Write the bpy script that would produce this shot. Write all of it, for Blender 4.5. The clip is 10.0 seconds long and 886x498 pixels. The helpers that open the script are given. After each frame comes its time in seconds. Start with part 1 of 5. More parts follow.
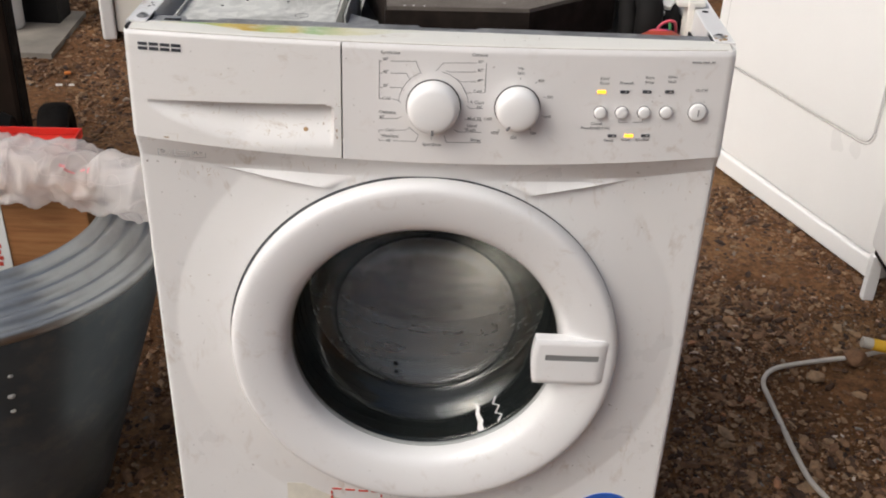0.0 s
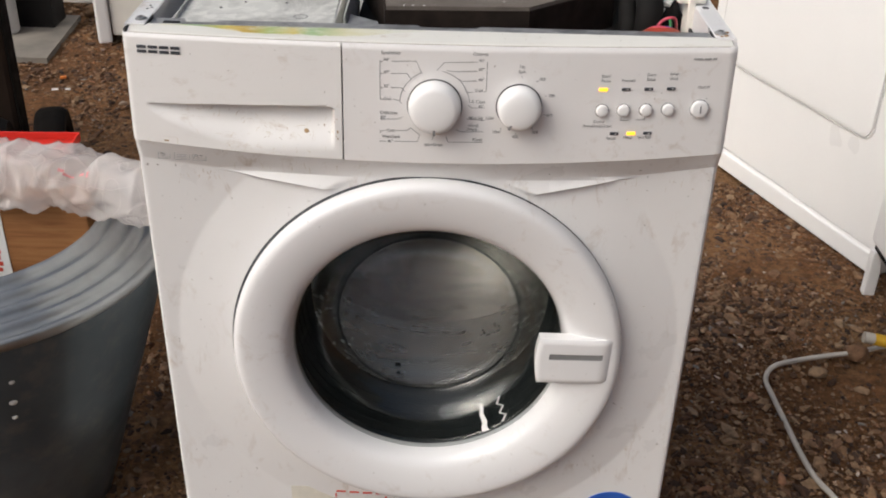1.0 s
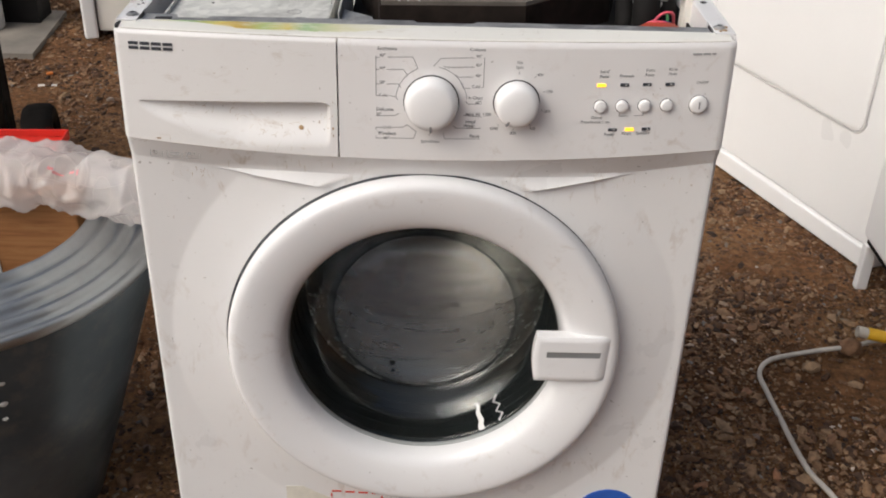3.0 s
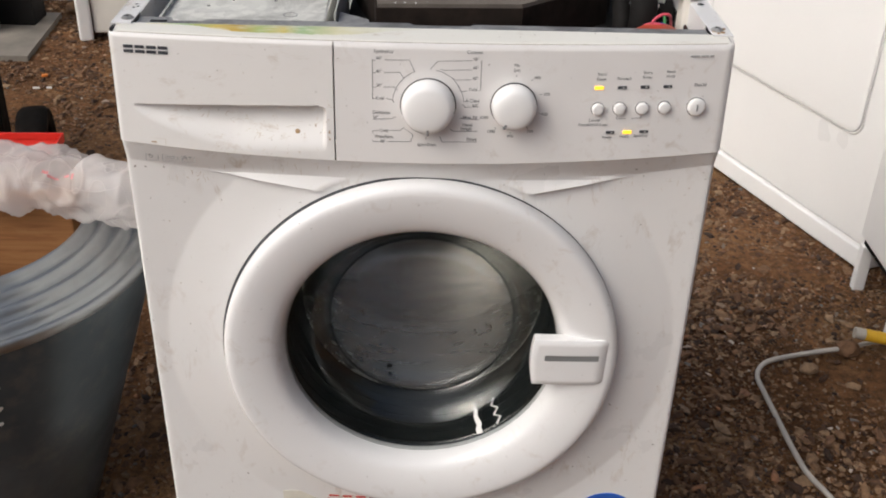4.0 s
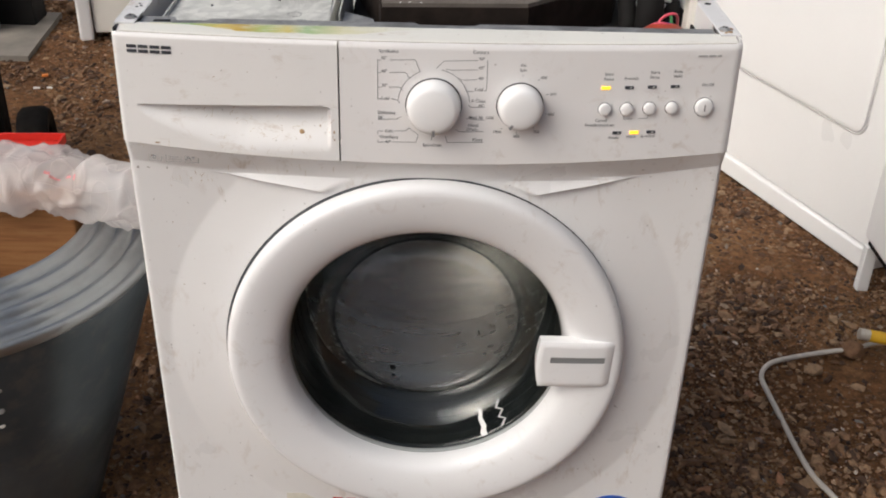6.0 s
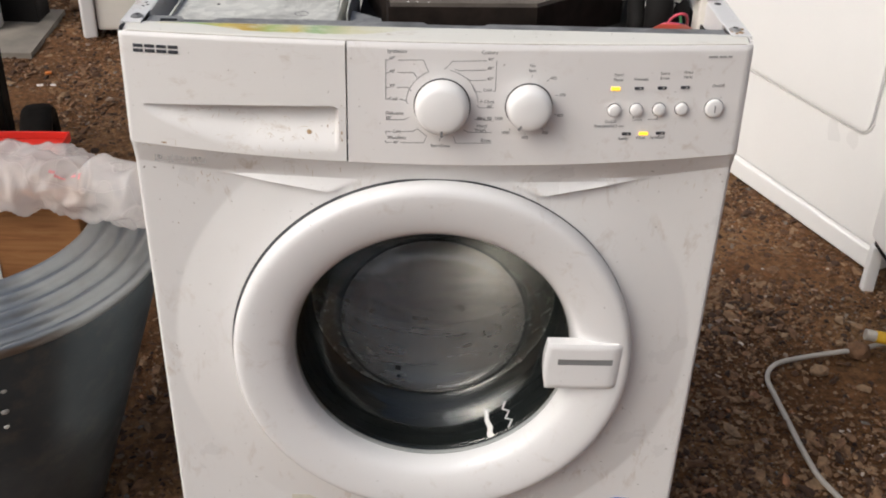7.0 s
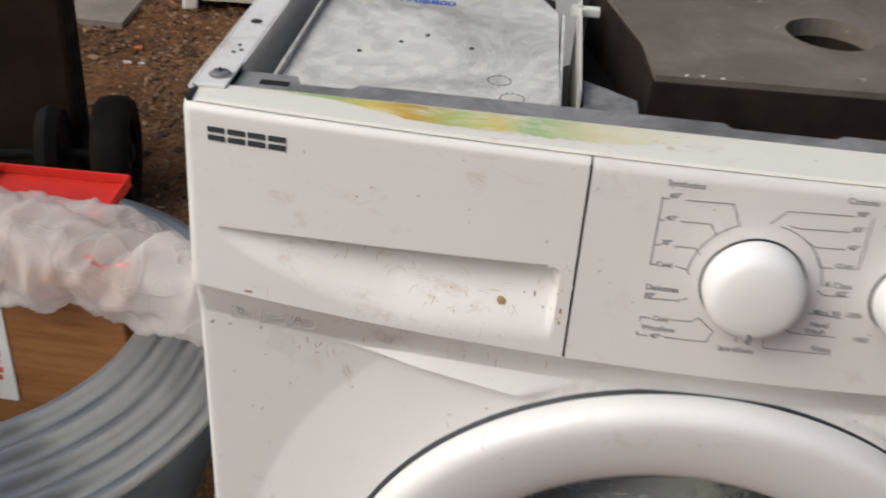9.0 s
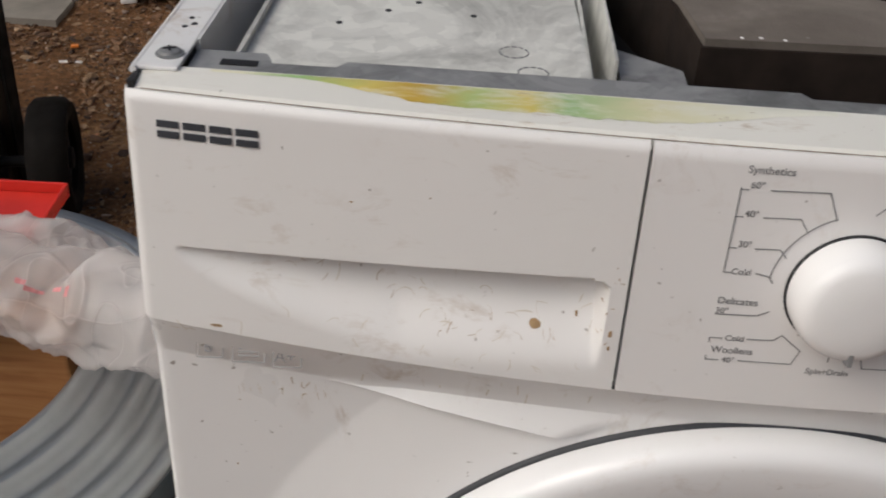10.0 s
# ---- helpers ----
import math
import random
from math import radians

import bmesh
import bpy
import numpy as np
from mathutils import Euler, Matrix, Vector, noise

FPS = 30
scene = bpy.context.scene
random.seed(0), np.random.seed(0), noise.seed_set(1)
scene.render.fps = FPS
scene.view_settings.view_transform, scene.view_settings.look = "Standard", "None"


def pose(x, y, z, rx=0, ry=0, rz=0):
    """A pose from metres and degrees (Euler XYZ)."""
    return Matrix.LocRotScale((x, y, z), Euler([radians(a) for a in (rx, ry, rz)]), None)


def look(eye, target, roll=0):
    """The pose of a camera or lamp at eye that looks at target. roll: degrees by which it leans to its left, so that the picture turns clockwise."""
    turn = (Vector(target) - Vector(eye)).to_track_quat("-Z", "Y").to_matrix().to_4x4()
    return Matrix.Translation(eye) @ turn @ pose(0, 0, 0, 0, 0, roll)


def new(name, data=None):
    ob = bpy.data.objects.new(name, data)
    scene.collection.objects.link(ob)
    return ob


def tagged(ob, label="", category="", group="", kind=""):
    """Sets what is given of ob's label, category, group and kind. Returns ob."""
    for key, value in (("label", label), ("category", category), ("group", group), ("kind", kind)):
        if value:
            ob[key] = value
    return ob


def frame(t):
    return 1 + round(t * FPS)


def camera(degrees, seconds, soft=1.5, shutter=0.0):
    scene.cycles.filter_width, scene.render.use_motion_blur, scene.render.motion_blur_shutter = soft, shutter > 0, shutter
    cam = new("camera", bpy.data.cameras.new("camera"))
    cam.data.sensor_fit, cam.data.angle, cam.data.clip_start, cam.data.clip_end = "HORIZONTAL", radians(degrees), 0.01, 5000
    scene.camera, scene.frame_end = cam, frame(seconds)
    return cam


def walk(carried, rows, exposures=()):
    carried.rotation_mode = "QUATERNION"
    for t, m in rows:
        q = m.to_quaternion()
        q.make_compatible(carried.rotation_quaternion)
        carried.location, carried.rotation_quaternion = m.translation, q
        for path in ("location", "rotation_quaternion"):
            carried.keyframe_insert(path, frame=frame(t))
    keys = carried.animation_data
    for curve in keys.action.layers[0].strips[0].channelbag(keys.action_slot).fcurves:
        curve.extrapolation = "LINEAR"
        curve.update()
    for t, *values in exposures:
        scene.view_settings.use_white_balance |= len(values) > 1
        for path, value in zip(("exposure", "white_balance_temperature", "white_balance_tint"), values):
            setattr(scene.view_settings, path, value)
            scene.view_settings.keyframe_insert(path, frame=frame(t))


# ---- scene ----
cam = camera(46.3, 10.0, soft=1.9, shutter=0.5)
PATH = [
    (0, (0.041, -0.965, 1.149), (0.0066, 0.7577, 0.133), 2.1),
    (0.5, (0.0359, -0.9611, 1.148), (-0.0025, 0.7635, 0.134), 1.6),
    (1, (0.0349, -0.9611, 1.147), (0.0065, 0.7617, 0.131), 1.5),
    (1.5, (0.0329, -0.9581, 1.145), (0.0186, 0.7599, 0.121), 1.6),
    (2, (0.0308, -0.9542, 1.146), (0.0235, 0.763, 0.12), 1.8),
    (2.5, (0.0268, -0.9522, 1.144), (0.0205, 0.7649, 0.119), 1.7),
    (4, (0.0236, -0.9443, 1.144), (0.0273, 0.7741, 0.121), 1.6),
    (4.5, (0.0226, -0.9413, 1.144), (0.0293, 0.7771, 0.122), 1.6),
    (5, (0.0225, -0.9383, 1.143), (0.0262, 0.78, 0.121), 1.6),
    (5.5, (0.0195, -0.9374, 1.141), (0.0242, 0.782, 0.119), 1.6),
    (7, (0.0114, -0.9295, 1.141), (0.0131, 0.7868, 0.113), 1.7),
    (7.5, (0.0011, -0.9157, 1.136), (-0.0002, 0.7996, 0.108), 1.8),
    (8, (-0.0101, -0.8519, 1.132), (-0.0163, 0.8633, 0.104), 1.5),
    (8.1, (-0.0126, -0.8203, 1.1268), (-0.0245, 0.8963, 0.1018), 1.44),
    (8.3, (-0.0241, -0.7383, 1.1214), (-0.0952, 0.9785, 0.0994), 1.22),
    (8.4, (-0.0269, -0.6938, 1.1162), (-0.1325, 1.017, 0.0872), 1.26),
    (8.5, (-0.0337, -0.6523, 1.106), (-0.1678, 1.0526, 0.07), 1.6),
    (8.7, (-0.0622, -0.5698, 1.0858), (-0.256, 1.1068, 0.0158), 1.92),
    (8.9, (-0.0944, -0.5034, 1.0636), (-0.2833, 1.1671, -0.0184), 3.24),
    (9, (-0.112, -0.4727, 1.047), (-0.2685, 1.2017, -0.035), 4.2),
    (9.1, (-0.1189, -0.445, 1.0298), (-0.262, 1.2295, -0.0548), 4.58),
    (9.3, (-0.1384, -0.4068, 1.0034), (-0.2485, 1.2569, -0.1004), 4.34),
    (9.5, (-0.1526, -0.3854, 0.994), (-0.2371, 1.2863, -0.1), 4.1),
    (9.7, (-0.1561, -0.3789, 0.9934), (-0.2422, 1.2936, -0.0988), 3.4),
    (10, (-0.1498, -0.3754, 0.992), (-0.2143, 1.3007, -0.097), 3.5),
]
walk(cam, [(t, look(eye, target, roll)) for t, eye, target, roll in PATH],
     exposures=[(t, e - 0.04, 6080, 6) for t, e in ((0.0, -0.12), (8.0, -0.12), (8.5, -0.21), (9.0, -0.25), (9.3, -0.45), (9.7, -0.56), (10.0, -0.50))])

# ---- world and light: overcast yard ----
SUN_DIR = Vector((-0.82, -0.55, 0.95)).normalized()
world = bpy.data.worlds.new("sky")
scene.world = world
world.use_nodes = True
wn = world.node_tree
sky = wn.nodes.new("ShaderNodeTexSky")
sky.sky_type = "NISHITA"
sky.sun_disc = False
sky.sun_elevation = math.asin(SUN_DIR.z)
sky.sun_rotation = math.atan2(SUN_DIR.x, SUN_DIR.y)
sky.air_density = 0.7
sky.dust_density = 9.0
sky.ozone_density = 0.6
bg = wn.nodes["Background"]
bg.inputs["Strength"].default_value = 0.135
wn.links.new(sky.outputs["Color"], bg.inputs["Color"])
sun = new("sun", bpy.data.lights.new("sun", "SUN"))
sun.data.energy = 0.88
sun.data.angle = radians(55)
sun.data.color = (0.97, 0.98, 1.0)
sun.matrix_basis = look(SUN_DIR * 10, (0, 0, 0))


# ---- materials ----
def nodes(name):
    m = bpy.data.materials.new(name)
    m.use_nodes = True
    t = m.node_tree
    return m, t, t.nodes["Principled BSDF"]


def noise_node(t, scale, detail=4.0, rough=0.55, distort=0.0, stretch=None):
    tc = t.nodes.new("ShaderNodeTexCoord")
    n = t.nodes.new("ShaderNodeTexNoise")
    n.inputs["Scale"].default_value = scale
    n.inputs["Detail"].default_value = detail
    n.inputs["Roughness"].default_value = rough
    n.inputs["Distortion"].default_value = distort
    if stretch:
        mp = t.nodes.new("ShaderNodeMapping")
        mp.inputs["Scale"].default_value = stretch
        t.links.new(tc.outputs["Object"], mp.inputs["Vector"])
        t.links.new(mp.outputs["Vector"], n.inputs["Vector"])
    else:
        t.links.new(tc.outputs["Object"], n.inputs["Vector"])
    return n.outputs["Fac"]


def ramp(t, fac, stops):
    r = t.nodes.new("ShaderNodeValToRGB")
    e = r.color_ramp.elements
    while len(e) < len(stops):
        e.new(0.5)
    for el, (p, c) in zip(e, stops):
        el.position = p
        el.color = (*c, 1) if len(c) == 3 else c
    t.links.new(fac, r.inputs["Fac"])
    return r.outputs["Color"]


def mixed(t, fac, a, b):
    mx = t.nodes.new("ShaderNodeMix")
    mx.data_type = "RGBA"
    for sock, v in ((mx.inputs["Factor"], fac), (mx.inputs["A"], a), (mx.inputs["B"], b)):
        if isinstance(v, tuple):
            sock.default_value = (*v, 1)
        elif isinstance(v, float):
            sock.default_value = v
        else:
            t.links.new(v, sock)
    return mx.outputs["Result"]


def bump(t, p, height, strength, dist=0.001):
    b = t.nodes.new("ShaderNodeBump")
    b.inputs["Strength"].default_value = strength
    b.inputs["Distance"].default_value = dist
    t.links.new(height, b.inputs["Height"])
    t.links.new(b.outputs["Normal"], p.inputs["Normal"])


def simple(name, color, rough=0.5, metal=0.0, vary=0.12, scale=30.0, bumps=0.15, spec=0.5):
    m, t, p = nodes(name)
    lo, hi = tuple(c * (1 - vary) for c in color), tuple(min(1, c * (1 + vary)) for c in color)
    p.inputs["Metallic"].default_value = metal
    p.inputs["Specular IOR Level"].default_value = spec
    n = noise_node(t, scale)
    t.links.new(ramp(t, n, ((0.3, lo), (0.7, hi))), p.inputs["Base Color"])
    r = ramp(t, noise_node(t, scale * 0.4), ((0.3, (rough * 0.8,) * 3), (0.7, (min(1, rough * 1.2),) * 3)))
    t.links.new(r, p.inputs["Roughness"])
    if bumps:
        bump(t, p, noise_node(t, scale * 6), bumps)
    return m


def enamel(name, color, dirt=0.5, rough=0.28, smear=(1, 1, 1)):
    """White paint or plastic with brown specks, smears and faint yellowing."""
    m, t, p = nodes(name)
    base = ramp(t, noise_node(t, 7, 3), ((0.3, tuple(c * 0.955 for c in color)), (0.75, color)))
    # drips and smears
    sm = noise_node(t, 46, 8, 0.72, 0.5, smear)
    where = noise_node(t, 9, 2, 0.5)
    mul = t.nodes.new("ShaderNodeMath")
    mul.operation = "MULTIPLY"
    t.links.new(ramp(t, sm, ((0.55, (0, 0, 0)), (0.72, (1, 1, 1)))), mul.inputs[0])
    t.links.new(ramp(t, where, ((0.44, (0, 0, 0)), (0.64, (dirt,) * 3))), mul.inputs[1])
    c1 = mixed(t, mul.outputs[0], base, (0.36, 0.25, 0.14))
    # fine specks
    sp = noise_node(t, 210, 2, 0.5)
    c2 = mixed(t, ramp(t, sp, ((0.735, (0, 0, 0)), (0.775, (dirt, dirt, dirt)))), c1, (0.13, 0.09, 0.06))
    t.links.new(c2, p.inputs["Base Color"])
    r = ramp(t, noise_node(t, 14), ((0.3, (rough * 0.8,) * 3), (0.7, (rough * 1.5,) * 3)))
    t.links.new(r, p.inputs["Roughness"])
    bump(t, p, noise_node(t, 90, 2), 0.04)
    return m


M_BODY = enamel("white_enamel", (0.82, 0.81, 0.80), 0.7, 0.3, (1, 1, 0.45))
M_PANEL = enamel("white_plastic", (0.80, 0.785, 0.775), 0.5, 0.34)
M_DRAWER = enamel("white_drawer_plastic", (0.81, 0.795, 0.78), 0.57, 0.34, (0.6, 1, 1.5))
M_DOOR = enamel("white_door_plastic", (0.83, 0.825, 0.825), 0.3, 0.15)
M_KNOB = simple("white_knob_plastic", (0.84, 0.835, 0.83), 0.25, vary=0.02, bumps=0.02)
M_GROOVE = simple("groove_shade_grey", (0.72, 0.71, 0.70), 0.5, vary=0.05, bumps=0)
M_WHITE2 = simple("appliance_white", (0.90, 0.89, 0.875), 0.32, vary=0.012, scale=5, bumps=0.02)
M_CREAM = simple("cream_enamel", (0.82, 0.79, 0.72), 0.35, vary=0.05, scale=8, bumps=0.03)
M_INK = simple("grey_print", (0.23, 0.23, 0.235), 0.6, vary=0.1, bumps=0)
M_PALEINK = simple("pale_grey_print", (0.36, 0.36, 0.36), 0.6, vary=0.1, bumps=0)
M_LOGO = simple("dark_grey_print", (0.045, 0.05, 0.06), 0.4, vary=0.1, bumps=0)
M_BLACK = simple("black_gap", (0.012, 0.012, 0.013), 0.7, bumps=0)
M_DARKPL = simple("black_plastic", (0.008, 0.007, 0.0065), 0.75, scale=20, spec=0.2)
M_RUBBER = simple("grey_rubber", (0.040, 0.043, 0.043), 0.6, vary=0.25, scale=25)
M_TYRE = simple("black_rubber", (0.0075, 0.006, 0.005), 0.85, scale=60, spec=0.12)
M_RED = simple("red_plastic", (0.55, 0.028, 0.018), 0.35, vary=0.15, scale=14)
M_REDCAP = simple("orange_red_plastic", (0.42, 0.06, 0.025), 0.4, vary=0.2)
M_BLUE = simple("blue_paint", (0.025, 0.06, 0.24), 0.4, vary=0.4, scale=18)
M_BLUEINK = simple("blue_ink", (0.03, 0.12, 0.5), 0.5, vary=0.1)
M_REDINK = simple("red_ink", (0.6, 0.07, 0.04), 0.5, vary=0.1)
M_PAPER = simple("white_paper", (0.80, 0.79, 0.77), 0.6, vary=0.05)
M_CABLE = simple("grey_cable", (0.46, 0.42, 0.37), 0.5, vary=0.15)
M_YELLOW = simple("yellow_plastic", (0.62, 0.36, 0.02), 0.4, vary=0.15)
M_CLEAR = simple("milky_plastic", (0.45, 0.41, 0.35), 0.3, vary=0.1)
M_BOARD = simple("weathered_board", (0.19, 0.17, 0.145), 0.75, vary=0.3, scale=9)
M_GREYBOX = simple("grey_plastic", (0.42, 0.41, 0.40), 0.5, vary=0.2, scale=6)
M_WIRE_W = simple("white_wire", (0.75, 0.74, 0.70), 0.4)
M_WIRE_B = simple("blue_wire", (0.04, 0.05, 0.25), 0.4)
M_WIRE_R = simple("pink_wire", (0.55, 0.08, 0.12), 0.4)
M_WIRE_G = simple("green_wire", (0.08, 0.28, 0.10), 0.4)
# Black tub plastic, also put on parts darkened for cavity shade.
M_TUB_SHADE = simple("tub_plastic_and_shade", (0.009, 0.008, 0.0075), 0.6, vary=0.3, scale=12, spec=0.25)


def led_material():
    m, t, p = nodes("amber_led")
    p.inputs["Base Color"].default_value = (0.9, 0.5, 0.02, 1)
    p.inputs["Emission Color"].default_value = (1.0, 0.48, 0.02, 1)
    p.inputs["Emission Strength"].default_value = 2.2
    return m


M_GAP = simple("shadow_gap_dark", (0.032, 0.035, 0.040), 0.5, bumps=0)
M_WALL = simple("dark_sky_blocker", (0.07, 0.058, 0.048), 0.85, vary=0.4, scale=3)


def edge_material():
    m, t, p = nodes("refraction_line_dark")
    p.inputs["Base Color"].default_value = (0.03, 0.03, 0.03, 1)
    tr = t.nodes.new("ShaderNodeBsdfTransparent")
    mx = t.nodes.new("ShaderNodeMixShader")
    mx.inputs["Fac"].default_value = 0.35
    t.links.new(tr.outputs["BSDF"], mx.inputs[1])
    t.links.new(p.outputs["BSDF"], mx.inputs[2])
    t.links.new(mx.outputs["Shader"], t.nodes["Material Output"].inputs["Surface"])
    return m


M_EDGE = edge_material()
M_LED = led_material()
M_STAIN = simple("brown_stain", (0.34, 0.22, 0.11), 0.6, vary=0.3, scale=300)


def galvanised(name, color, rough, scale=18.0, metal=0.5):
    m, t, p = nodes(name)
    v = t.nodes.new("ShaderNodeTexVoronoi")
    v.inputs["Scale"].default_value = 120
    tc = t.nodes.new("ShaderNodeTexCoord")
    t.links.new(tc.outputs["Object"], v.inputs["Vector"])
    spang = ramp(t, v.outputs["Color"], ((0.2, tuple(c * 0.85 for c in color)), (0.8, color)))
    st = ramp(t, noise_node(t, scale, 6, 0.65, 0.8), ((0.36, (0.16, 0.16, 0.165)), (0.56, (1, 1, 1))))
    mx = t.nodes.new("ShaderNodeMix")
    mx.data_type = "RGBA"
    mx.blend_type = "MULTIPLY"
    mx.inputs["Factor"].default_value = 0.55
    t.links.new(spang, mx.inputs["A"])
    t.links.new(st, mx.inputs["B"])
    t.links.new(mx.outputs["Result"], p.inputs["Base Color"])
    p.inputs["Metallic"].default_value = metal
    r = ramp(t, noise_node(t, 40), ((0.3, (rough * 0.75,) * 3), (0.7, (rough * 1.3,) * 3)))
    t.links.new(r, p.inputs["Roughness"])
    bump(t, p, noise_node(t, 60, 4), 0.2)
    return m


M_GALV = galvanised("galvanised_steel", (0.74, 0.735, 0.69), 0.55, 11.0, 0.06)
M_GALV_DK = galvanised("dull_galvanised_steel", (0.42, 0.42, 0.415), 0.5)
M_RAIL = enamel("white_painted_steel", (0.78, 0.775, 0.77), 0.6, 0.35)


def bin_material(name, low, high, metal):
    m, t, p = nodes(name)
    col = ramp(t, noise_node(t, 5, 5, 0.6, 0.5), ((0.3, low), (0.7, high)))
    dirt = ramp(t, noise_node(t, 22, 6, 0.65), ((0.52, (0, 0, 0)), (0.75, (0.3, 0.3, 0.3))))
    t.links.new(mixed(t, dirt, col, (0.24, 0.215, 0.18)), p.inputs["Base Color"])
    p.inputs["Metallic"].default_value = metal
    t.links.new(ramp(t, noise_node(t, 30), ((0.3, (0.30,) * 3), (0.7, (0.44,) * 3))), p.inputs["Roughness"])
    bump(t, p, noise_node(t, 120, 3), 0.12)
    return m


M_BIN = bin_material("blue_grey_bin_metal", (0.058, 0.072, 0.080), (0.105, 0.126, 0.138), 0.45)
M_BINRIM = bin_material("pale_grey_rim_metal", (0.30, 0.315, 0.315), (0.46, 0.475, 0.475), 0.85)


def concrete_material():
    m, t, p = nodes("dark_concrete")
    col = ramp(t, noise_node(t, 16, 8, 0.65, 0.4), ((0.3, (0.095, 0.080, 0.066)), (0.55, (0.155, 0.133, 0.112)), (0.78, (0.24, 0.215, 0.185))))
    chips = ramp(t, noise_node(t, 75, 3, 0.5), ((0.70, (0, 0, 0)), (0.76, (0.8, 0.8, 0.8))))
    t.links.new(mixed(t, chips, col, (0.42, 0.40, 0.38)), p.inputs["Base Color"])
    p.inputs["Roughness"].default_value = 0.85
    bump(t, p, noise_node(t, 150, 6, 0.7), 0.5, 0.002)
    return m


M_CONCRETE = concrete_material()


def drum_material(name, low, high, metal, rough, bumps):
    m, t, p = nodes(name)
    n = noise_node(t, 60, 5, 0.6, 0.3, (0.10, 1, 1))
    col = ramp(t, n, ((0.3, low), (0.7, high)))
    scum = ramp(t, noise_node(t, 9, 6, 0.65, 1.0, (0.5, 1, 1)), ((0.45, (0, 0, 0)), (0.72, (0.3,) * 3)))
    t.links.new(mixed(t, scum, col, (0.45, 0.42, 0.38)), p.inputs["Base Color"])
    p.inputs["Metallic"].default_value = metal
    t.links.new(ramp(t, n, ((0.3, (rough * 0.7,) * 3), (0.7, (rough * 1.3,) * 3))), p.inputs["Roughness"])
    bump(t, p, noise_node(t, 60, 3, 0.55, 0.4, (0.10, 1, 1)), bumps, 0.0015)
    return m


# Same steel twice: bright for the lit wall, darkened for the shaded back.
M_DRUM = drum_material("stainless_lit", (0.86, 0.825, 0.77), (0.97, 0.945, 0.90), 0.80, 0.24, 0.02)
M_DRUMBACK = drum_material("stainless_shaded", (0.24, 0.23, 0.215), (0.40, 0.38, 0.355), 1.0, 0.19, 0.015)


def glass_material(name, tint):
    m, t, p = nodes(name)
    out = t.nodes["Material Output"]
    tr = t.nodes.new("ShaderNodeBsdfTransparent")
    tr.inputs["Color"].default_value = tint
    gl = t.nodes.new("ShaderNodeBsdfGlossy")
    gl.inputs["Roughness"].default_value = 0.05
    bp = t.nodes.new("ShaderNodeBump")
    bp.inputs["Strength"].default_value = 0.12
    bp.inputs["Distance"].default_value = 0.004
    t.links.new(noise_node(t, 16, 2), bp.inputs["Height"])
    t.links.new(bp.outputs["Normal"], gl.inputs["Normal"])
    mx = t.nodes.new("ShaderNodeMixShader")
    mx.inputs["Fac"].default_value = 0.042
    t.links.new(tr.outputs["BSDF"], mx.inputs[1])
    t.links.new(gl.outputs["BSDF"], mx.inputs[2])
    t.links.new(mx.outputs["Shader"], out.inputs["Surface"])
    return m


M_GLASS = glass_material("door_glass", (0.96, 0.965, 0.96, 1))
# Side tint stands for the darkness that thick glass refracts from the gasket.
M_GLASS_SIDE = glass_material("darkened_side_glass", (0.75, 0.77, 0.76, 1))


def card_material():
    m, t, p = nodes("brown_cardboard")
    g = noise_node(t, 14, 5, 0.6, 0.9, (0.7, 1, 7))
    col = ramp(t, g, ((0.25, (0.20, 0.075, 0.022)), (0.5, (0.315, 0.138, 0.046)), (0.8, (0.39, 0.19, 0.07))))
    t.links.new(col, p.inputs["Base Color"])
    p.inputs["Roughness"].default_value = 0.7
    bump(t, p, g, 0.15, 0.002)
    return m


M_CARD = card_material()


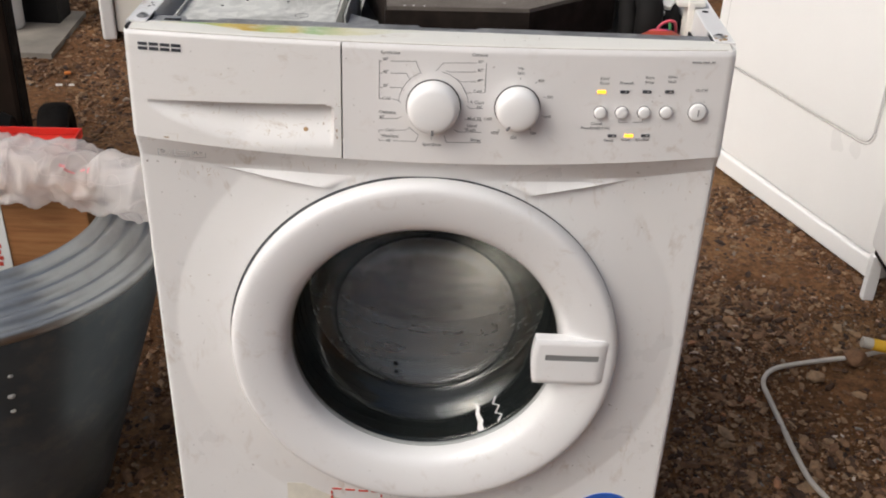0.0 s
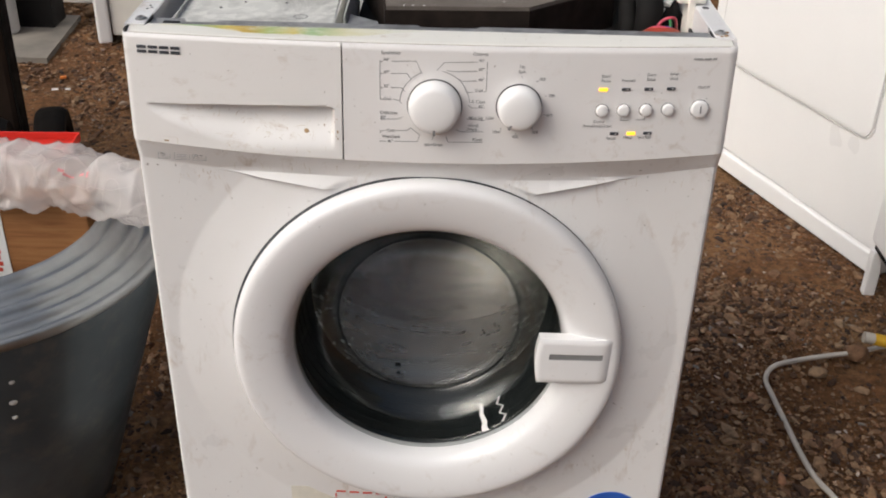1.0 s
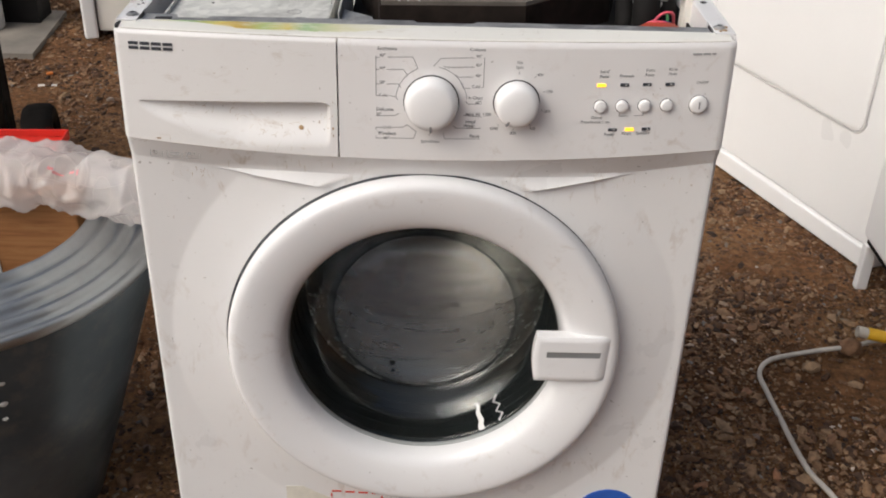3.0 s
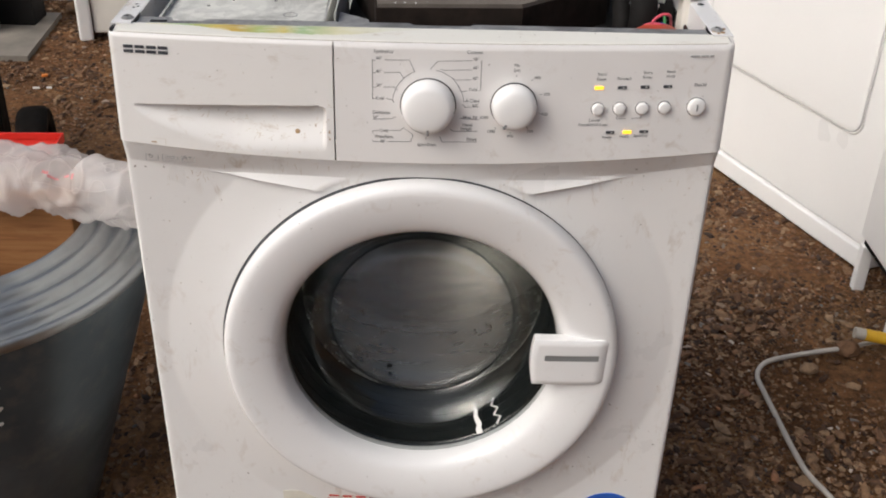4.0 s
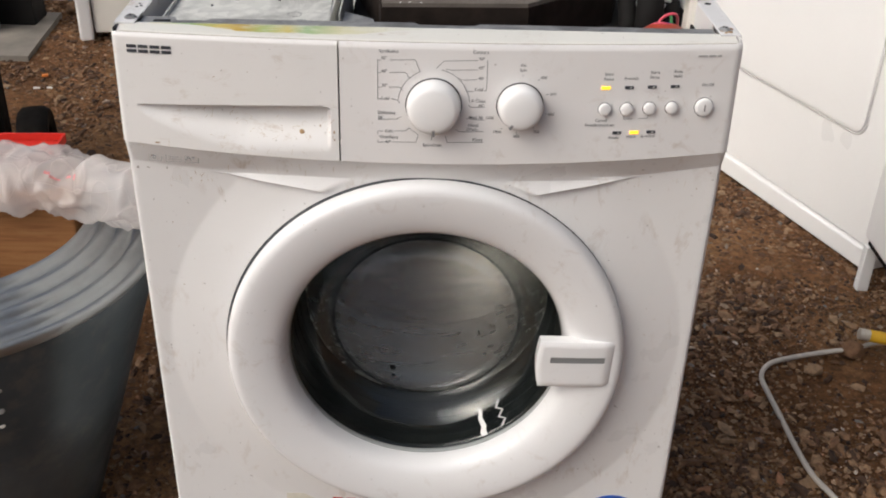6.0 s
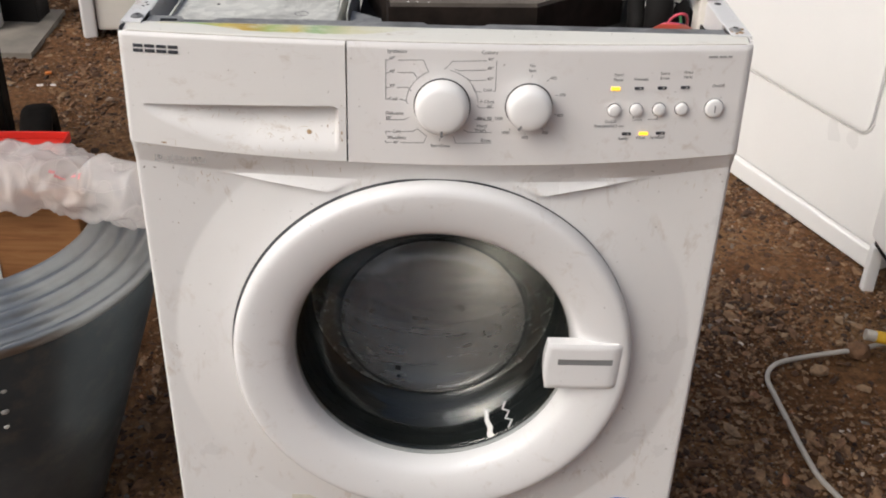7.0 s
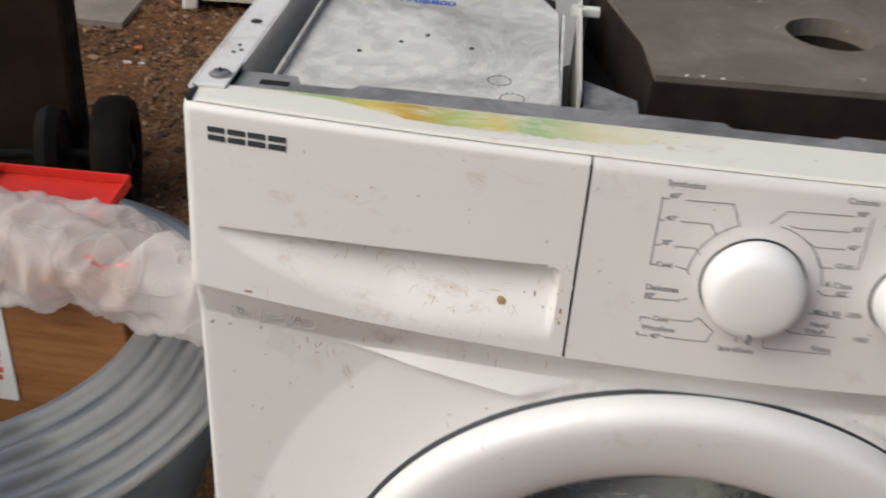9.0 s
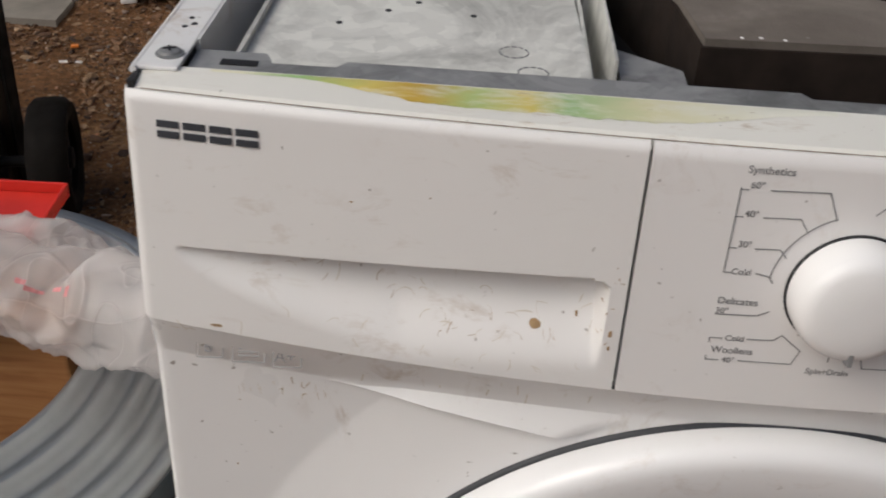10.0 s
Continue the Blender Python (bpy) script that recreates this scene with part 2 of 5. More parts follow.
def film_material():
    """Thin milky packing film, whiter along its sharp creases."""
    m, t, p = nodes("clear_packing_film")
    out = t.nodes["Material Output"]
    tint = (0.93, 0.885, 0.855, 1)
    p.inputs["Base Color"].default_value = tint
    p.inputs["Roughness"].default_value = 0.16
    tc = t.nodes.new("ShaderNodeTexCoord")
    wob = t.nodes.new("ShaderNodeVectorMath")
    wob.operation = "MULTIPLY_ADD"
    nz = t.nodes.new("ShaderNodeTexNoise")
    nz.inputs["Scale"].default_value = 9
    t.links.new(tc.outputs["Object"], nz.inputs["Vector"])
    t.links.new(nz.outputs["Color"], wob.inputs[0])
    wob.inputs[1].default_value = (0.04, 0.04, 0.04)
    t.links.new(tc.outputs["Object"], wob.inputs[2])
    line = None
    for scale, squash, thin in ((13, (1, 1, 0.35), 0.018), (19, (0.3, 1, 1), 0.014), (27, (1, 0.35, 0.7), 0.012)):
        mp = t.nodes.new("ShaderNodeMapping")
        mp.inputs["Rotation"].default_value = (0.4 * scale, 0.9, 0.3 * scale)
        mp.inputs["Scale"].default_value = squash
        t.links.new(wob.outputs["Vector"], mp.inputs["Vector"])
        n1 = t.nodes.new("ShaderNodeTexNoise")
        n1.inputs["Scale"].default_value = scale
        n1.inputs["Detail"].default_value = 0.5
        t.links.new(mp.outputs["Vector"], n1.inputs["Vector"])
        r1 = ramp(t, n1.outputs["Fac"], ((0.5 - thin, (0,) * 3), (0.5, (1,) * 3), (0.5 + thin * 0.6, (0,) * 3)))
        line = r1 if line is None else mixed(t, r1, line, (1, 1, 1))
    bump(t, p, line, 0.55, 0.003)
    tl = t.nodes.new("ShaderNodeBsdfTranslucent")
    tl.inputs["Color"].default_value = tint
    a = t.nodes.new("ShaderNodeMixShader")
    a.inputs["Fac"].default_value = 0.45
    t.links.new(p.outputs["BSDF"], a.inputs[1])
    t.links.new(tl.outputs["BSDF"], a.inputs[2])
    tr = t.nodes.new("ShaderNodeBsdfTransparent")
    b = t.nodes.new("ShaderNodeMixShader")
    milk = ramp(t, noise_node(t, 8, 3, 0.5), ((0.35, (0.46,) * 3), (0.65, (0.68,) * 3)))
    t.links.new(mixed(t, ramp(t, line, ((0.2, (0,) * 3), (1.0, (0.22,) * 3))), milk, (0.88, 0.88, 0.88)), b.inputs["Fac"])
    t.links.new(tr.outputs["BSDF"], b.inputs[1])
    t.links.new(a.outputs["Shader"], b.inputs[2])
    t.links.new(b.outputs["Shader"], out.inputs["Surface"])
    return m


M_FILM = film_material()


def strip_material():
    """White enamel flange with old yellow and green glue residue along it."""
    m, t, p = nodes("glue_stained_enamel")
    tc = t.nodes.new("ShaderNodeTexCoord")
    sp = t.nodes.new("ShaderNodeSeparateXYZ")
    t.links.new(tc.outputs["Object"], sp.inputs[0])
    mr = t.nodes.new("ShaderNodeMapRange")
    mr.inputs["From Min"].default_value = -0.30
    mr.inputs["From Max"].default_value = 0.30
    t.links.new(sp.outputs["X"], mr.inputs["Value"])
    add = t.nodes.new("ShaderNodeMath")
    add.operation = "ADD"
    off = t.nodes.new("ShaderNodeMath")
    off.operation = "MULTIPLY_ADD"
    off.inputs[1].default_value = 0.05
    off.inputs[2].default_value = -0.025
    t.links.new(noise_node(t, 30, 5, 0.6, 0.8, (1, 3, 1)), off.inputs[0])
    t.links.new(mr.outputs["Result"], add.inputs[0])
    t.links.new(off.outputs[0], add.inputs[1])
    W, Y, O, G = (0.74, 0.73, 0.64), (0.64, 0.52, 0.13), (0.52, 0.34, 0.05), (0.30, 0.47, 0.20)
    band = ramp(t, add.outputs[0], ((0.0, W), (0.07, (0.72, 0.69, 0.50)), (0.12, G), (0.165, Y), (0.20, O), (0.24, (0.42, 0.52, 0.20)), (0.275, Y), (0.30, G), (0.36, (0.66, 0.63, 0.40)), (0.45, W)))
    n = ramp(t, noise_node(t, 30, 6, 0.65, 0.3, (1, 2.5, 1)), ((0.36, (0.25,) * 3), (0.52, (1, 1, 1))))
    col = mixed(t, n, W, band)
    rust = ramp(t, noise_node(t, 70, 5, 0.6, 1.0, (1, 3, 1)), ((0.64, (0, 0, 0)), (0.72, (0.6,) * 3)))
    t.links.new(mixed(t, rust, col, (0.26, 0.17, 0.09)), p.inputs["Base Color"])
    p.inputs["Roughness"].default_value = 0.32
    bump(t, p, noise_node(t, 60, 5), 0.3)
    return m


M_STRIP = strip_material()


def soil_material():
    m, t, p = nodes("brown_gravelly_soil")
    big = noise_node(t, 2.2, 5, 0.6)
    c1 = ramp(t, big, ((0.30, (0.075, 0.034, 0.013)), (0.50, (0.150, 0.076, 0.032)), (0.70, (0.27, 0.162, 0.080))))
    fine = noise_node(t, 60, 8, 0.7)
    c2 = ramp(t, fine, ((0.3, (0.4, 0.38, 0.36)), (0.7, (1.7, 1.6, 1.5))))
    mx = t.nodes.new("ShaderNodeMix")
    mx.data_type = "RGBA"
    mx.blend_type = "MULTIPLY"
    mx.inputs["Factor"].default_value = 1.0
    t.links.new(c1, mx.inputs["A"])
    t.links.new(c2, mx.inputs["B"])
    chips = ramp(t, noise_node(t, 130, 2, 0.5), ((0.66, (0, 0, 0)), (0.71, (0.7,) * 3)))
    t.links.new(mixed(t, chips, mx.outputs["Result"], (0.25, 0.20, 0.145)), p.inputs["Base Color"])
    p.inputs["Roughness"].default_value = 0.95
    p.inputs["Specular IOR Level"].default_value = 0.25
    bump(t, p, noise_node(t, 80, 9, 0.72), 1.0, 0.012)
    return m


M_SOIL = soil_material()


def pebble_material():
    m, t, p = nodes("mixed_pebbles")
    g = t.nodes.new("ShaderNodeNewGeometry")
    col = ramp(t, g.outputs["Random Per Island"], (
        (0.0, (0.030, 0.015, 0.008)), (0.25, (0.095, 0.045, 0.020)), (0.50, (0.185, 0.096, 0.046)),
        (0.72, (0.22, 0.125, 0.062)), (0.93, (0.30, 0.195, 0.11)), (0.965, (0.17, 0.155, 0.14)), (0.978, (0.34, 0.14, 0.05)), (1.0, (0.46, 0.40, 0.33))))
    n = ramp(t, noise_node(t, 90, 4), ((0.3, (0.6,) * 3), (0.7, (1.2,) * 3)))
    mx = t.nodes.new("ShaderNodeMix")
    mx.data_type = "RGBA"
    mx.blend_type = "MULTIPLY"
    mx.inputs["Factor"].default_value = 1.0
    t.links.new(col, mx.inputs["A"])
    t.links.new(n, mx.inputs["B"])
    t.links.new(mx.outputs["Result"], p.inputs["Base Color"])
    p.inputs["Roughness"].default_value = 0.85
    bump(t, p, noise_node(t, 200, 4), 0.4)
    return m


M_PEBBLE = pebble_material()


# ---- building helpers ----
def part(name, bm, material, parent=None, label="", smooth=False):
    """Links a bmesh as one mesh object under a thing or a part."""
    bmesh.ops.recalc_face_normals(bm, faces=bm.faces)
    me = bpy.data.meshes.new(name)
    bm.to_mesh(me)
    bm.free()
    me.materials.append(material)
    if smooth:
        for f in me.polygons:
            f.use_smooth = True
        if smooth is not True:
            me.set_sharp_from_angle(angle=radians(smooth))
    ob = new(name, me)
    if parent is not None:
        ob.parent = parent
        ob.matrix_parent_inverse = parent_world(parent).inverted()
    return tagged(ob, label=label)


def parent_world(ob):
    m = ob.matrix_basis.copy()
    while ob.parent is not None:
        m = parent_basis(ob) @ m
        ob = ob.parent
    return m


def parent_basis(ob):
    return ob.parent.matrix_basis @ ob.matrix_parent_inverse


def thing(name, x, y, z, label, category, group=""):
    ob = new(name)
    ob.empty_display_size = 0.05
    ob.matrix_basis = pose(x, y, z)
    return tagged(ob, label=label, category=category, group=group)


def box(bm, x0, x1, y0, y1, z0, z1, bevel=0.0, m=None, seg=2):
    made = bmesh.ops.create_cube(bm, size=1)["verts"]
    for v in made:
        v.co = Vector(((x0 + x1) / 2 + v.co.x * (x1 - x0), (y0 + y1) / 2 + v.co.y * (y1 - y0), (z0 + z1) / 2 + v.co.z * (z1 - z0)))
    if bevel:
        edges = list({e for v in made for e in v.link_edges})
        out = bmesh.ops.bevel(bm, geom=edges, offset=bevel, segments=seg, profile=0.6, affect="EDGES")
        made = list({v for f in out["faces"] for v in f.verts} | {v for v in made if v.is_valid})
    if m is not None:
        for v in made:
            v.co = m @ v.co
    return bm


def lathe(bm, profile, m, steps=48, close=False):
    """Turns (radius, height) rows about the local z axis of m."""
    rings = []
    for r, h in profile:
        if r < 1e-6:
            rings.append([bm.verts.new(m @ Vector((0, 0, h)))])
        else:
            rings.append([bm.verts.new(m @ Vector((r * math.cos(2 * math.pi * k / steps), r * math.sin(2 * math.pi * k / steps), h))) for k in range(steps)])
    pairs = list(zip(rings, rings[1:])) + ([(rings[-1], rings[0])] if close else [])
    for a, b in pairs:
        for k in range(steps):
            q = [a[k % len(a)], a[(k + 1) % len(a)], b[(k + 1) % len(b)], b[k % len(b)]]
            q = [v for i, v in enumerate(q) if v not in q[:i]]
            if len(q) > 2:
                bm.faces.new(q)
    return bm


def tube(bm, points, radius, sides=8, cap=True):
    pts = [Vector(p) for p in points]
    rings = []
    for i, p in enumerate(pts):
        d = (pts[min(i + 1, len(pts) - 1)] - pts[max(i - 1, 0)]).normalized()
        side = d.cross(Vector((0, 0, 1)))
        side = side.normalized() if side.length > 1e-4 else Vector((1, 0, 0))
        up = side.cross(d).normalized()
        r = radius(i / max(1, len(pts) - 1)) if callable(radius) else radius
        rings.append([bm.verts.new(p + r * (math.cos(2 * math.pi * k / sides) * side + math.sin(2 * math.pi * k / sides) * up)) for k in range(sides)])
    for a, b in zip(rings, rings[1:]):
        for k in range(sides):
            bm.faces.new((a[k], a[(k + 1) % sides], b[(k + 1) % sides], b[k]))
    if cap:
        bm.faces.new(rings[0])
        bm.faces.new(rings[-1][::-1])
    return bm


def spline(points, n):
    """Catmull-Rom through points, n steps a span."""
    p = [Vector(q) for q in points]
    p = [2 * p[0] - p[1]] + p + [2 * p[-1] - p[-2]]
    out = []
    for i in range(1, len(p) - 2):
        for k in range(n):
            t = k / n
            out.append(0.5 * ((2 * p[i]) + (p[i + 1] - p[i - 1]) * t + (2 * p[i - 1] - 5 * p[i] + 4 * p[i + 1] - p[i + 2]) * t * t + (3 * p[i] - p[i - 1] - 3 * p[i + 1] + p[i + 2]) * t ** 3))
    out.append(p[-2])
    return out


def prism(bm, outline, z0, z1, hole=None, bevel=0.0):
    """Upright prism over a plan outline; hole: (x, y, radius) sunk through it."""
    loops = [[bm.verts.new((x, y, z)) for x, y in outline] for z in (z0, z1)]
    n = len(outline)
    for k in range(n):
        bm.faces.new((loops[0][k], loops[0][(k + 1) % n], loops[1][(k + 1) % n], loops[1][k]))
    rings = None
    if hole:
        hx, hy, hr = hole
        rings = [[bm.verts.new((hx + hr * math.cos(a * math.pi / 14), hy + hr * math.sin(a * math.pi / 14), z)) for a in range(28)] for z in (z0, z1)]
        for k in range(28):
            bm.faces.new((rings[0][k], rings[1][k], rings[1][(k + 1) % 28], rings[0][(k + 1) % 28]))
    for i in (0, 1):
        edges = [bm.edges.get((loops[i][k], loops[i][(k + 1) % n])) for k in range(n)]
        if rings:
            edges += [bm.edges.get((rings[i][k], rings[i][(k + 1) % 28])) for k in range(28)]
            bmesh.ops.triangle_fill(bm, use_beauty=True, use_dissolve=False, edges=edges)
        else:
            bm.faces.new(loops[i])
    return bm


def clamp(v, lo=0.0, hi=1.0):
    return max(lo, min(hi, v))


def ease(v):
    v = clamp(v)
    return v * v * (3 - 2 * v)


# ---- ground ----
def build_ground():
    def spread(lo, hi, step):
        inner = np.arange(lo, hi + 1e-6, step)
        tail = np.array([0.1, 0.3, 0.7, 1.5, 3, 7, 16, 40, 100, 300, 900])
        return np.concatenate([lo - tail[::-1], inner, hi + tail])

    xs, ys = spread(-2.2, 2.0, 0.022), spread(-1.2, 3.2, 0.022)
    verts, faces = [], []
    for y in ys:
        for x in xs:
            near = 1.0 if -2.3 < x < 2.1 and -1.3 < y < 3.3 else 0.0
            h = 0.0
            if near:
                h = -0.004 + 0.006 * noise.noise((x * 2.2, y * 2.2, 0)) + 0.004 * noise.noise((x * 9, y * 9, 3)) + 0.003 * noise.noise((x * 25, y * 25, 7))
            verts.append((x, y, min(h, 0.003)))
    w = len(xs)
    for j in range(len(ys) - 1):
        for i in range(w - 1):
            a = j * w + i
            faces.append((a, a + 1, a + 1 + w, a + w))
    me = bpy.data.meshes.new("ground")
    me.from_pydata(verts, [], faces)
    me.materials.append(M_SOIL)
    for f in me.polygons:
        f.use_smooth = True
    tagged(new("ground", me), "bare brown soil with gravel and stone chips trodden in", "ground", kind="structure")


def build_pebbles():
    rng = np.random.default_rng(4)
    t = (1 + 5 ** 0.5) / 2
    ico = np.array([(-1, t, 0), (1, t, 0), (-1, -t, 0), (1, -t, 0), (0, -1, t), (0, 1, t), (0, -1, -t), (0, 1, -t), (t, 0, -1), (t, 0, 1), (-t, 0, -1), (-t, 0, 1)]) / (1 + t * t) ** 0.5
    tri = np.array([(0, 11, 5), (0, 5, 1), (0, 1, 7), (0, 7, 10), (0, 10, 11), (1, 5, 9), (5, 11, 4), (11, 10, 2), (10, 7, 6), (7, 1, 8), (3, 9, 4), (3, 4, 2), (3, 2, 6), (3, 6, 8), (3, 8, 9), (4, 9, 5), (2, 4, 11), (6, 2, 10), (8, 6, 7), (9, 8, 1)])
    fields = ((0.27, 1.2, -0.15, 1.35, 64000, 0.0021), (-1.75, -0.27, -0.15, 2.65, 70000, 0.0024), (-2.1, 1.9, -0.6, 3.1, 12000, 0.0036))
    x = np.concatenate([rng.uniform(f[0], f[1], f[4]) for f in fields])
    y = np.concatenate([rng.uniform(f[2], f[3], f[4]) for f in fields])
    size = np.concatenate([np.clip(rng.lognormal(math.log(f[5]), 0.60, f[4]), 0.0010, 0.0115) for f in fields])
    clump = np.array([noise.noise((a * 3.0, b * 3.0, 11)) for a, b in zip(x, y)])
    keep = (rng.uniform(-0.5, 0.6, len(x)) < clump + 0.12)
    x, y, size = x[keep], y[keep], size[keep]
    verts, faces = [], []
    for k, (a, b, s) in enumerate(zip(x, y, size)):
        q = ico * rng.uniform(0.6, 1.35, (12, 1)) * (s * rng.uniform(0.9, 2.0), s * rng.uniform(0.65, 1.2), s * rng.uniform(0.4, 0.85))
        c, d = math.cos(k * 2.4), math.sin(k * 2.4)
        q = np.stack([q[:, 0] * c - q[:, 1] * d + a, q[:, 0] * d + q[:, 1] * c + b, q[:, 2] + s * 0.18 - 0.003], -1)
        verts.append(q)
        faces.append(tri + 12 * k)
    me = bpy.data.meshes.new("gravel")
    me.from_pydata(np.concatenate(verts).tolist(), [], np.concatenate(faces).tolist())
    me.materials.append(M_PEBBLE)
    tagged(new("gravel", me), "loose brown and grey gravel scattered over the soil", "gravel", kind="stuff")


build_ground()
build_pebbles()


# Added walls, out of view, that cut low sky light and its reflections.
def unseen_wall(name, x0, x1, y0, y1, h):
    bm = bmesh.new()
    box(bm, x0, x1, y0, y1, -0.05, h)
    tagged(part(name, bm, M_WALL), "added dark wall out of view that blocks low sky light", "wall", kind="structure")


unseen_wall("sky_block_east", 2.6, 2.75, -3.0, 5.15, 3.4)
unseen_wall("sky_block_north", -4.0, 2.595, 5.0, 5.15, 3.0)

# ---- washing machine ----
W = 0.3010
machine = thing("washing_machine", 0, 0.25, 0, "white front-loading washing machine with its top removed, stained and dusty", "washing machine")


def bow(x):
    return 0.016 * (1 - min(1.0, (x / W) ** 2))


def panel_foot(x):
    return 0.689 + 0.011 * (x / W) ** 2


def panel_y(x, z):
    y = -bow(x) + 0.009 * (z - 0.69) / 0.12
    if z > 0.805:
        y += 0.0022 * ((z - 0.805) / 0.004) ** 2
    ax = abs(x)
    if ax > 0.2965:
        y += 0.0028 * ((ax - 0.2965) / 0.0045) ** 2
    return y


def grip_top(x):
    """Upper edge of the drawer grip, which falls towards the corner."""
    return 0.7452 - 0.0072 * clamp((-0.0935 - x) / 0.19)


def recess(x, z):
    """Depth of the scooped drawer grip."""
    top, right = grip_top(x) + 1e-5, -0.0935
    if x > right or x < -0.283:
        return 0.0
    corner = 0.0075
    if x > right - corner and z > top - corner and math.hypot(x - right + corner, z - top + corner) > corner:
        return 0.0
    if z > top:
        return 0.0
    run = clamp((x + 0.283) / 0.10)
    foot = top - 0.047 * run ** 0.6
    side = ease((right - x) / 0.004)
    return 0.015 * run ** 0.7 * side * ease((z - foot) / max(0.004, (top - foot) * 0.85))


def slab(name, fn, x0, x1, nx, foot, top, nz, material, parent, label="", crease=None):
    """A curved panel, closed by a rim that runs 14 mm back."""
    bm = bmesh.new()
    rows = []
    for i in range(nx + 1):
        x = x0 + (x1 - x0) * i / nx
        zf = foot(x)
        if crease:
            half = nz // 2
            zs = [zf + (crease(x) - zf) * j / half for j in range(half)] + [crease(x) + (top - crease(x)) * j / (nz - half) for j in range(nz - half + 1)]
        else:
            zs = [zf + (top - zf) * j / nz for j in range(nz + 1)]
        rows.append([bm.verts.new((x, fn(x, z), z)) for z in zs])
    for a, b in zip(rows, rows[1:]):
        for j in range(nz):
            bm.faces.new((a[j], b[j], b[j + 1], a[j + 1]))
    rim = rows[0] + [r[-1] for r in rows[1:-1]] + rows[-1][::-1] + [r[0] for r in rows[-2:0:-1]]
    back = [bm.verts.new((v.co.x, v.co.y + 0.010, v.co.z)) for v in rim]
    for k in range(len(rim)):
        n = (k + 1) % len(rim)
        bm.faces.new((rim[k], rim[n], back[n], back[k]))
    return part(name, bm, material, parent, label, smooth=35)


DCX, DCZ = 0.003, 0.4475


def brow_z(x):
    """Crease that runs from the corners down to the door ring."""
    return 0.648 + (0.158 if x > 0 else 0.128) * max(0.0, abs(x - 0.003) - 0.095)


def band_z(x):
    """Lower edge of the slanting band under the panel."""
    return max(brow_z(x) + 0.0022, 0.6645)


def body_y(x, z):
    r, ax = math.hypot(x - DCX, z - DCZ), abs(x)
    y = 0.007 - 0.0105 * clamp((0.284 - r) / 0.066)
    if ax > 0.2955:
        y += 0.003 * ((ax - 0.2955) / 0.0045) ** 2
    b, lo, hi = brow_z(x), band_z(x), panel_foot(x)
    hood = 0.0062 * ease((z - b) / 0.0016) * ease((0.225 - ax) / 0.06) * (1 - clamp((z - b - 0.0016) / max(0.004, lo - b)))
    y -= hood * (1 - ease((0.2325 - r) / 0.009))
    if z > lo:
        y += (panel_y(x, hi) + 0.0006 - y) * clamp((z - lo) / (hi - lo))
    return y


def build_front():
    """Pressed steel front whose rows follow the hood crease and the band."""
    bm = bmesh.new()
    nx, z0 = 236, 0.03
    cols = []
    for i in range(nx + 1):
        x = -0.300 + 0.600 * i / nx
        b, lo, hi = brow_z(x), band_z(x), panel_foot(x)
        zs = [z0 + (b - z0) * k / 270 for k in range(271)] + [b + 0.0008, b + 0.0016]
        zs += [b + 0.0016 + (lo - b - 0.0016) * k / 8 for k in range(1, 9)]
        zs += [lo + (hi - lo) * k / 8 for k in range(1, 9)]
        cols.append([bm.verts.new((x, body_y(x, z), z)) for z in zs])
    for a, c in zip(cols, cols[1:]):
        for j in range(len(a) - 1):
            f = [a[j], c[j], c[j + 1], a[j + 1]]
            mid = sum((v.co for v in f), Vector()) / 4
            if math.hypot(mid.x - DCX, mid.z - DCZ) > 0.196:
                bm.faces.new(f)
    bmesh.ops.delete(bm, geom=[v for v in bm.verts if not v.link_faces], context="VERTS")
    part("front_panel", bm, M_BODY, machine, smooth=30)


build_front()

bm = bmesh.new()
box(bm, -0.2998, -0.2978, 0.014, 0.50, 0.03, 0.812)
part("side_panel", bm, M_RAIL, machine)
bm = bmesh.new()
box(bm, 0.2978, 0.2998, 0.014, 0.50, 0.03, 0.812)
part("side_panel", bm, M_RAIL, machine)
bm = bmesh.new()
box(bm, -0.2978, 0.2978, 0.498, 0.50, 0.03, 0.80)
part("back_panel", bm, M_RAIL, machine)
bm = bmesh.new()
box(bm, -0.2978, 0.2978, 0.014, 0.498, 0.03, 0.034)
part("base_plate", bm, M_GALV_DK, machine)
for fx in (-0.25, 0.25):
    for fy in (0.05, 0.45):
        bm = bmesh.new()
        lathe(bm, ((0, -0.012), (0.022, -0.012), (0.022, 0.008), (0.010, 0.012), (0.010, 0.03), (0, 0.03)), pose(fx, fy, 0), 16)
        part("foot", bm, M_DARKPL, machine, "black plastic foot")

drawer = slab("detergent_drawer", lambda x, z: panel_y(x, z) + recess(x, z), -W, -0.0862, 150, panel_foot, 0.809, 96, M_DRAWER, machine, "scuffed white detergent drawer front with a scooped grip", grip_top)
fascia = slab("control_fascia", panel_y, -0.0846, W, 90, panel_foot, 0.809, 40, M_PANEL, machine, "white control fascia with printed programme names")


def at_panel(x, z, lift):
    """Frame on the fascia: local x right, y up, z outward."""
    e = 1e-3
    ax = Vector((2 * e, panel_y(x + e, z) - panel_y(x - e, z), 0)).normalized()
    up = Vector((0, panel_y(x, min(z + e, 0.80)) - panel_y(x, min(z, 0.799) - e), 2 * e)).normalized()
    out = ax.cross(up).normalized()
    up = out.cross(ax)
    p = Vector((x, panel_y(x, z), z)) + out * lift
    m = Matrix((ax, up, out)).transposed().to_4x4()
    m.translation = p
    return m


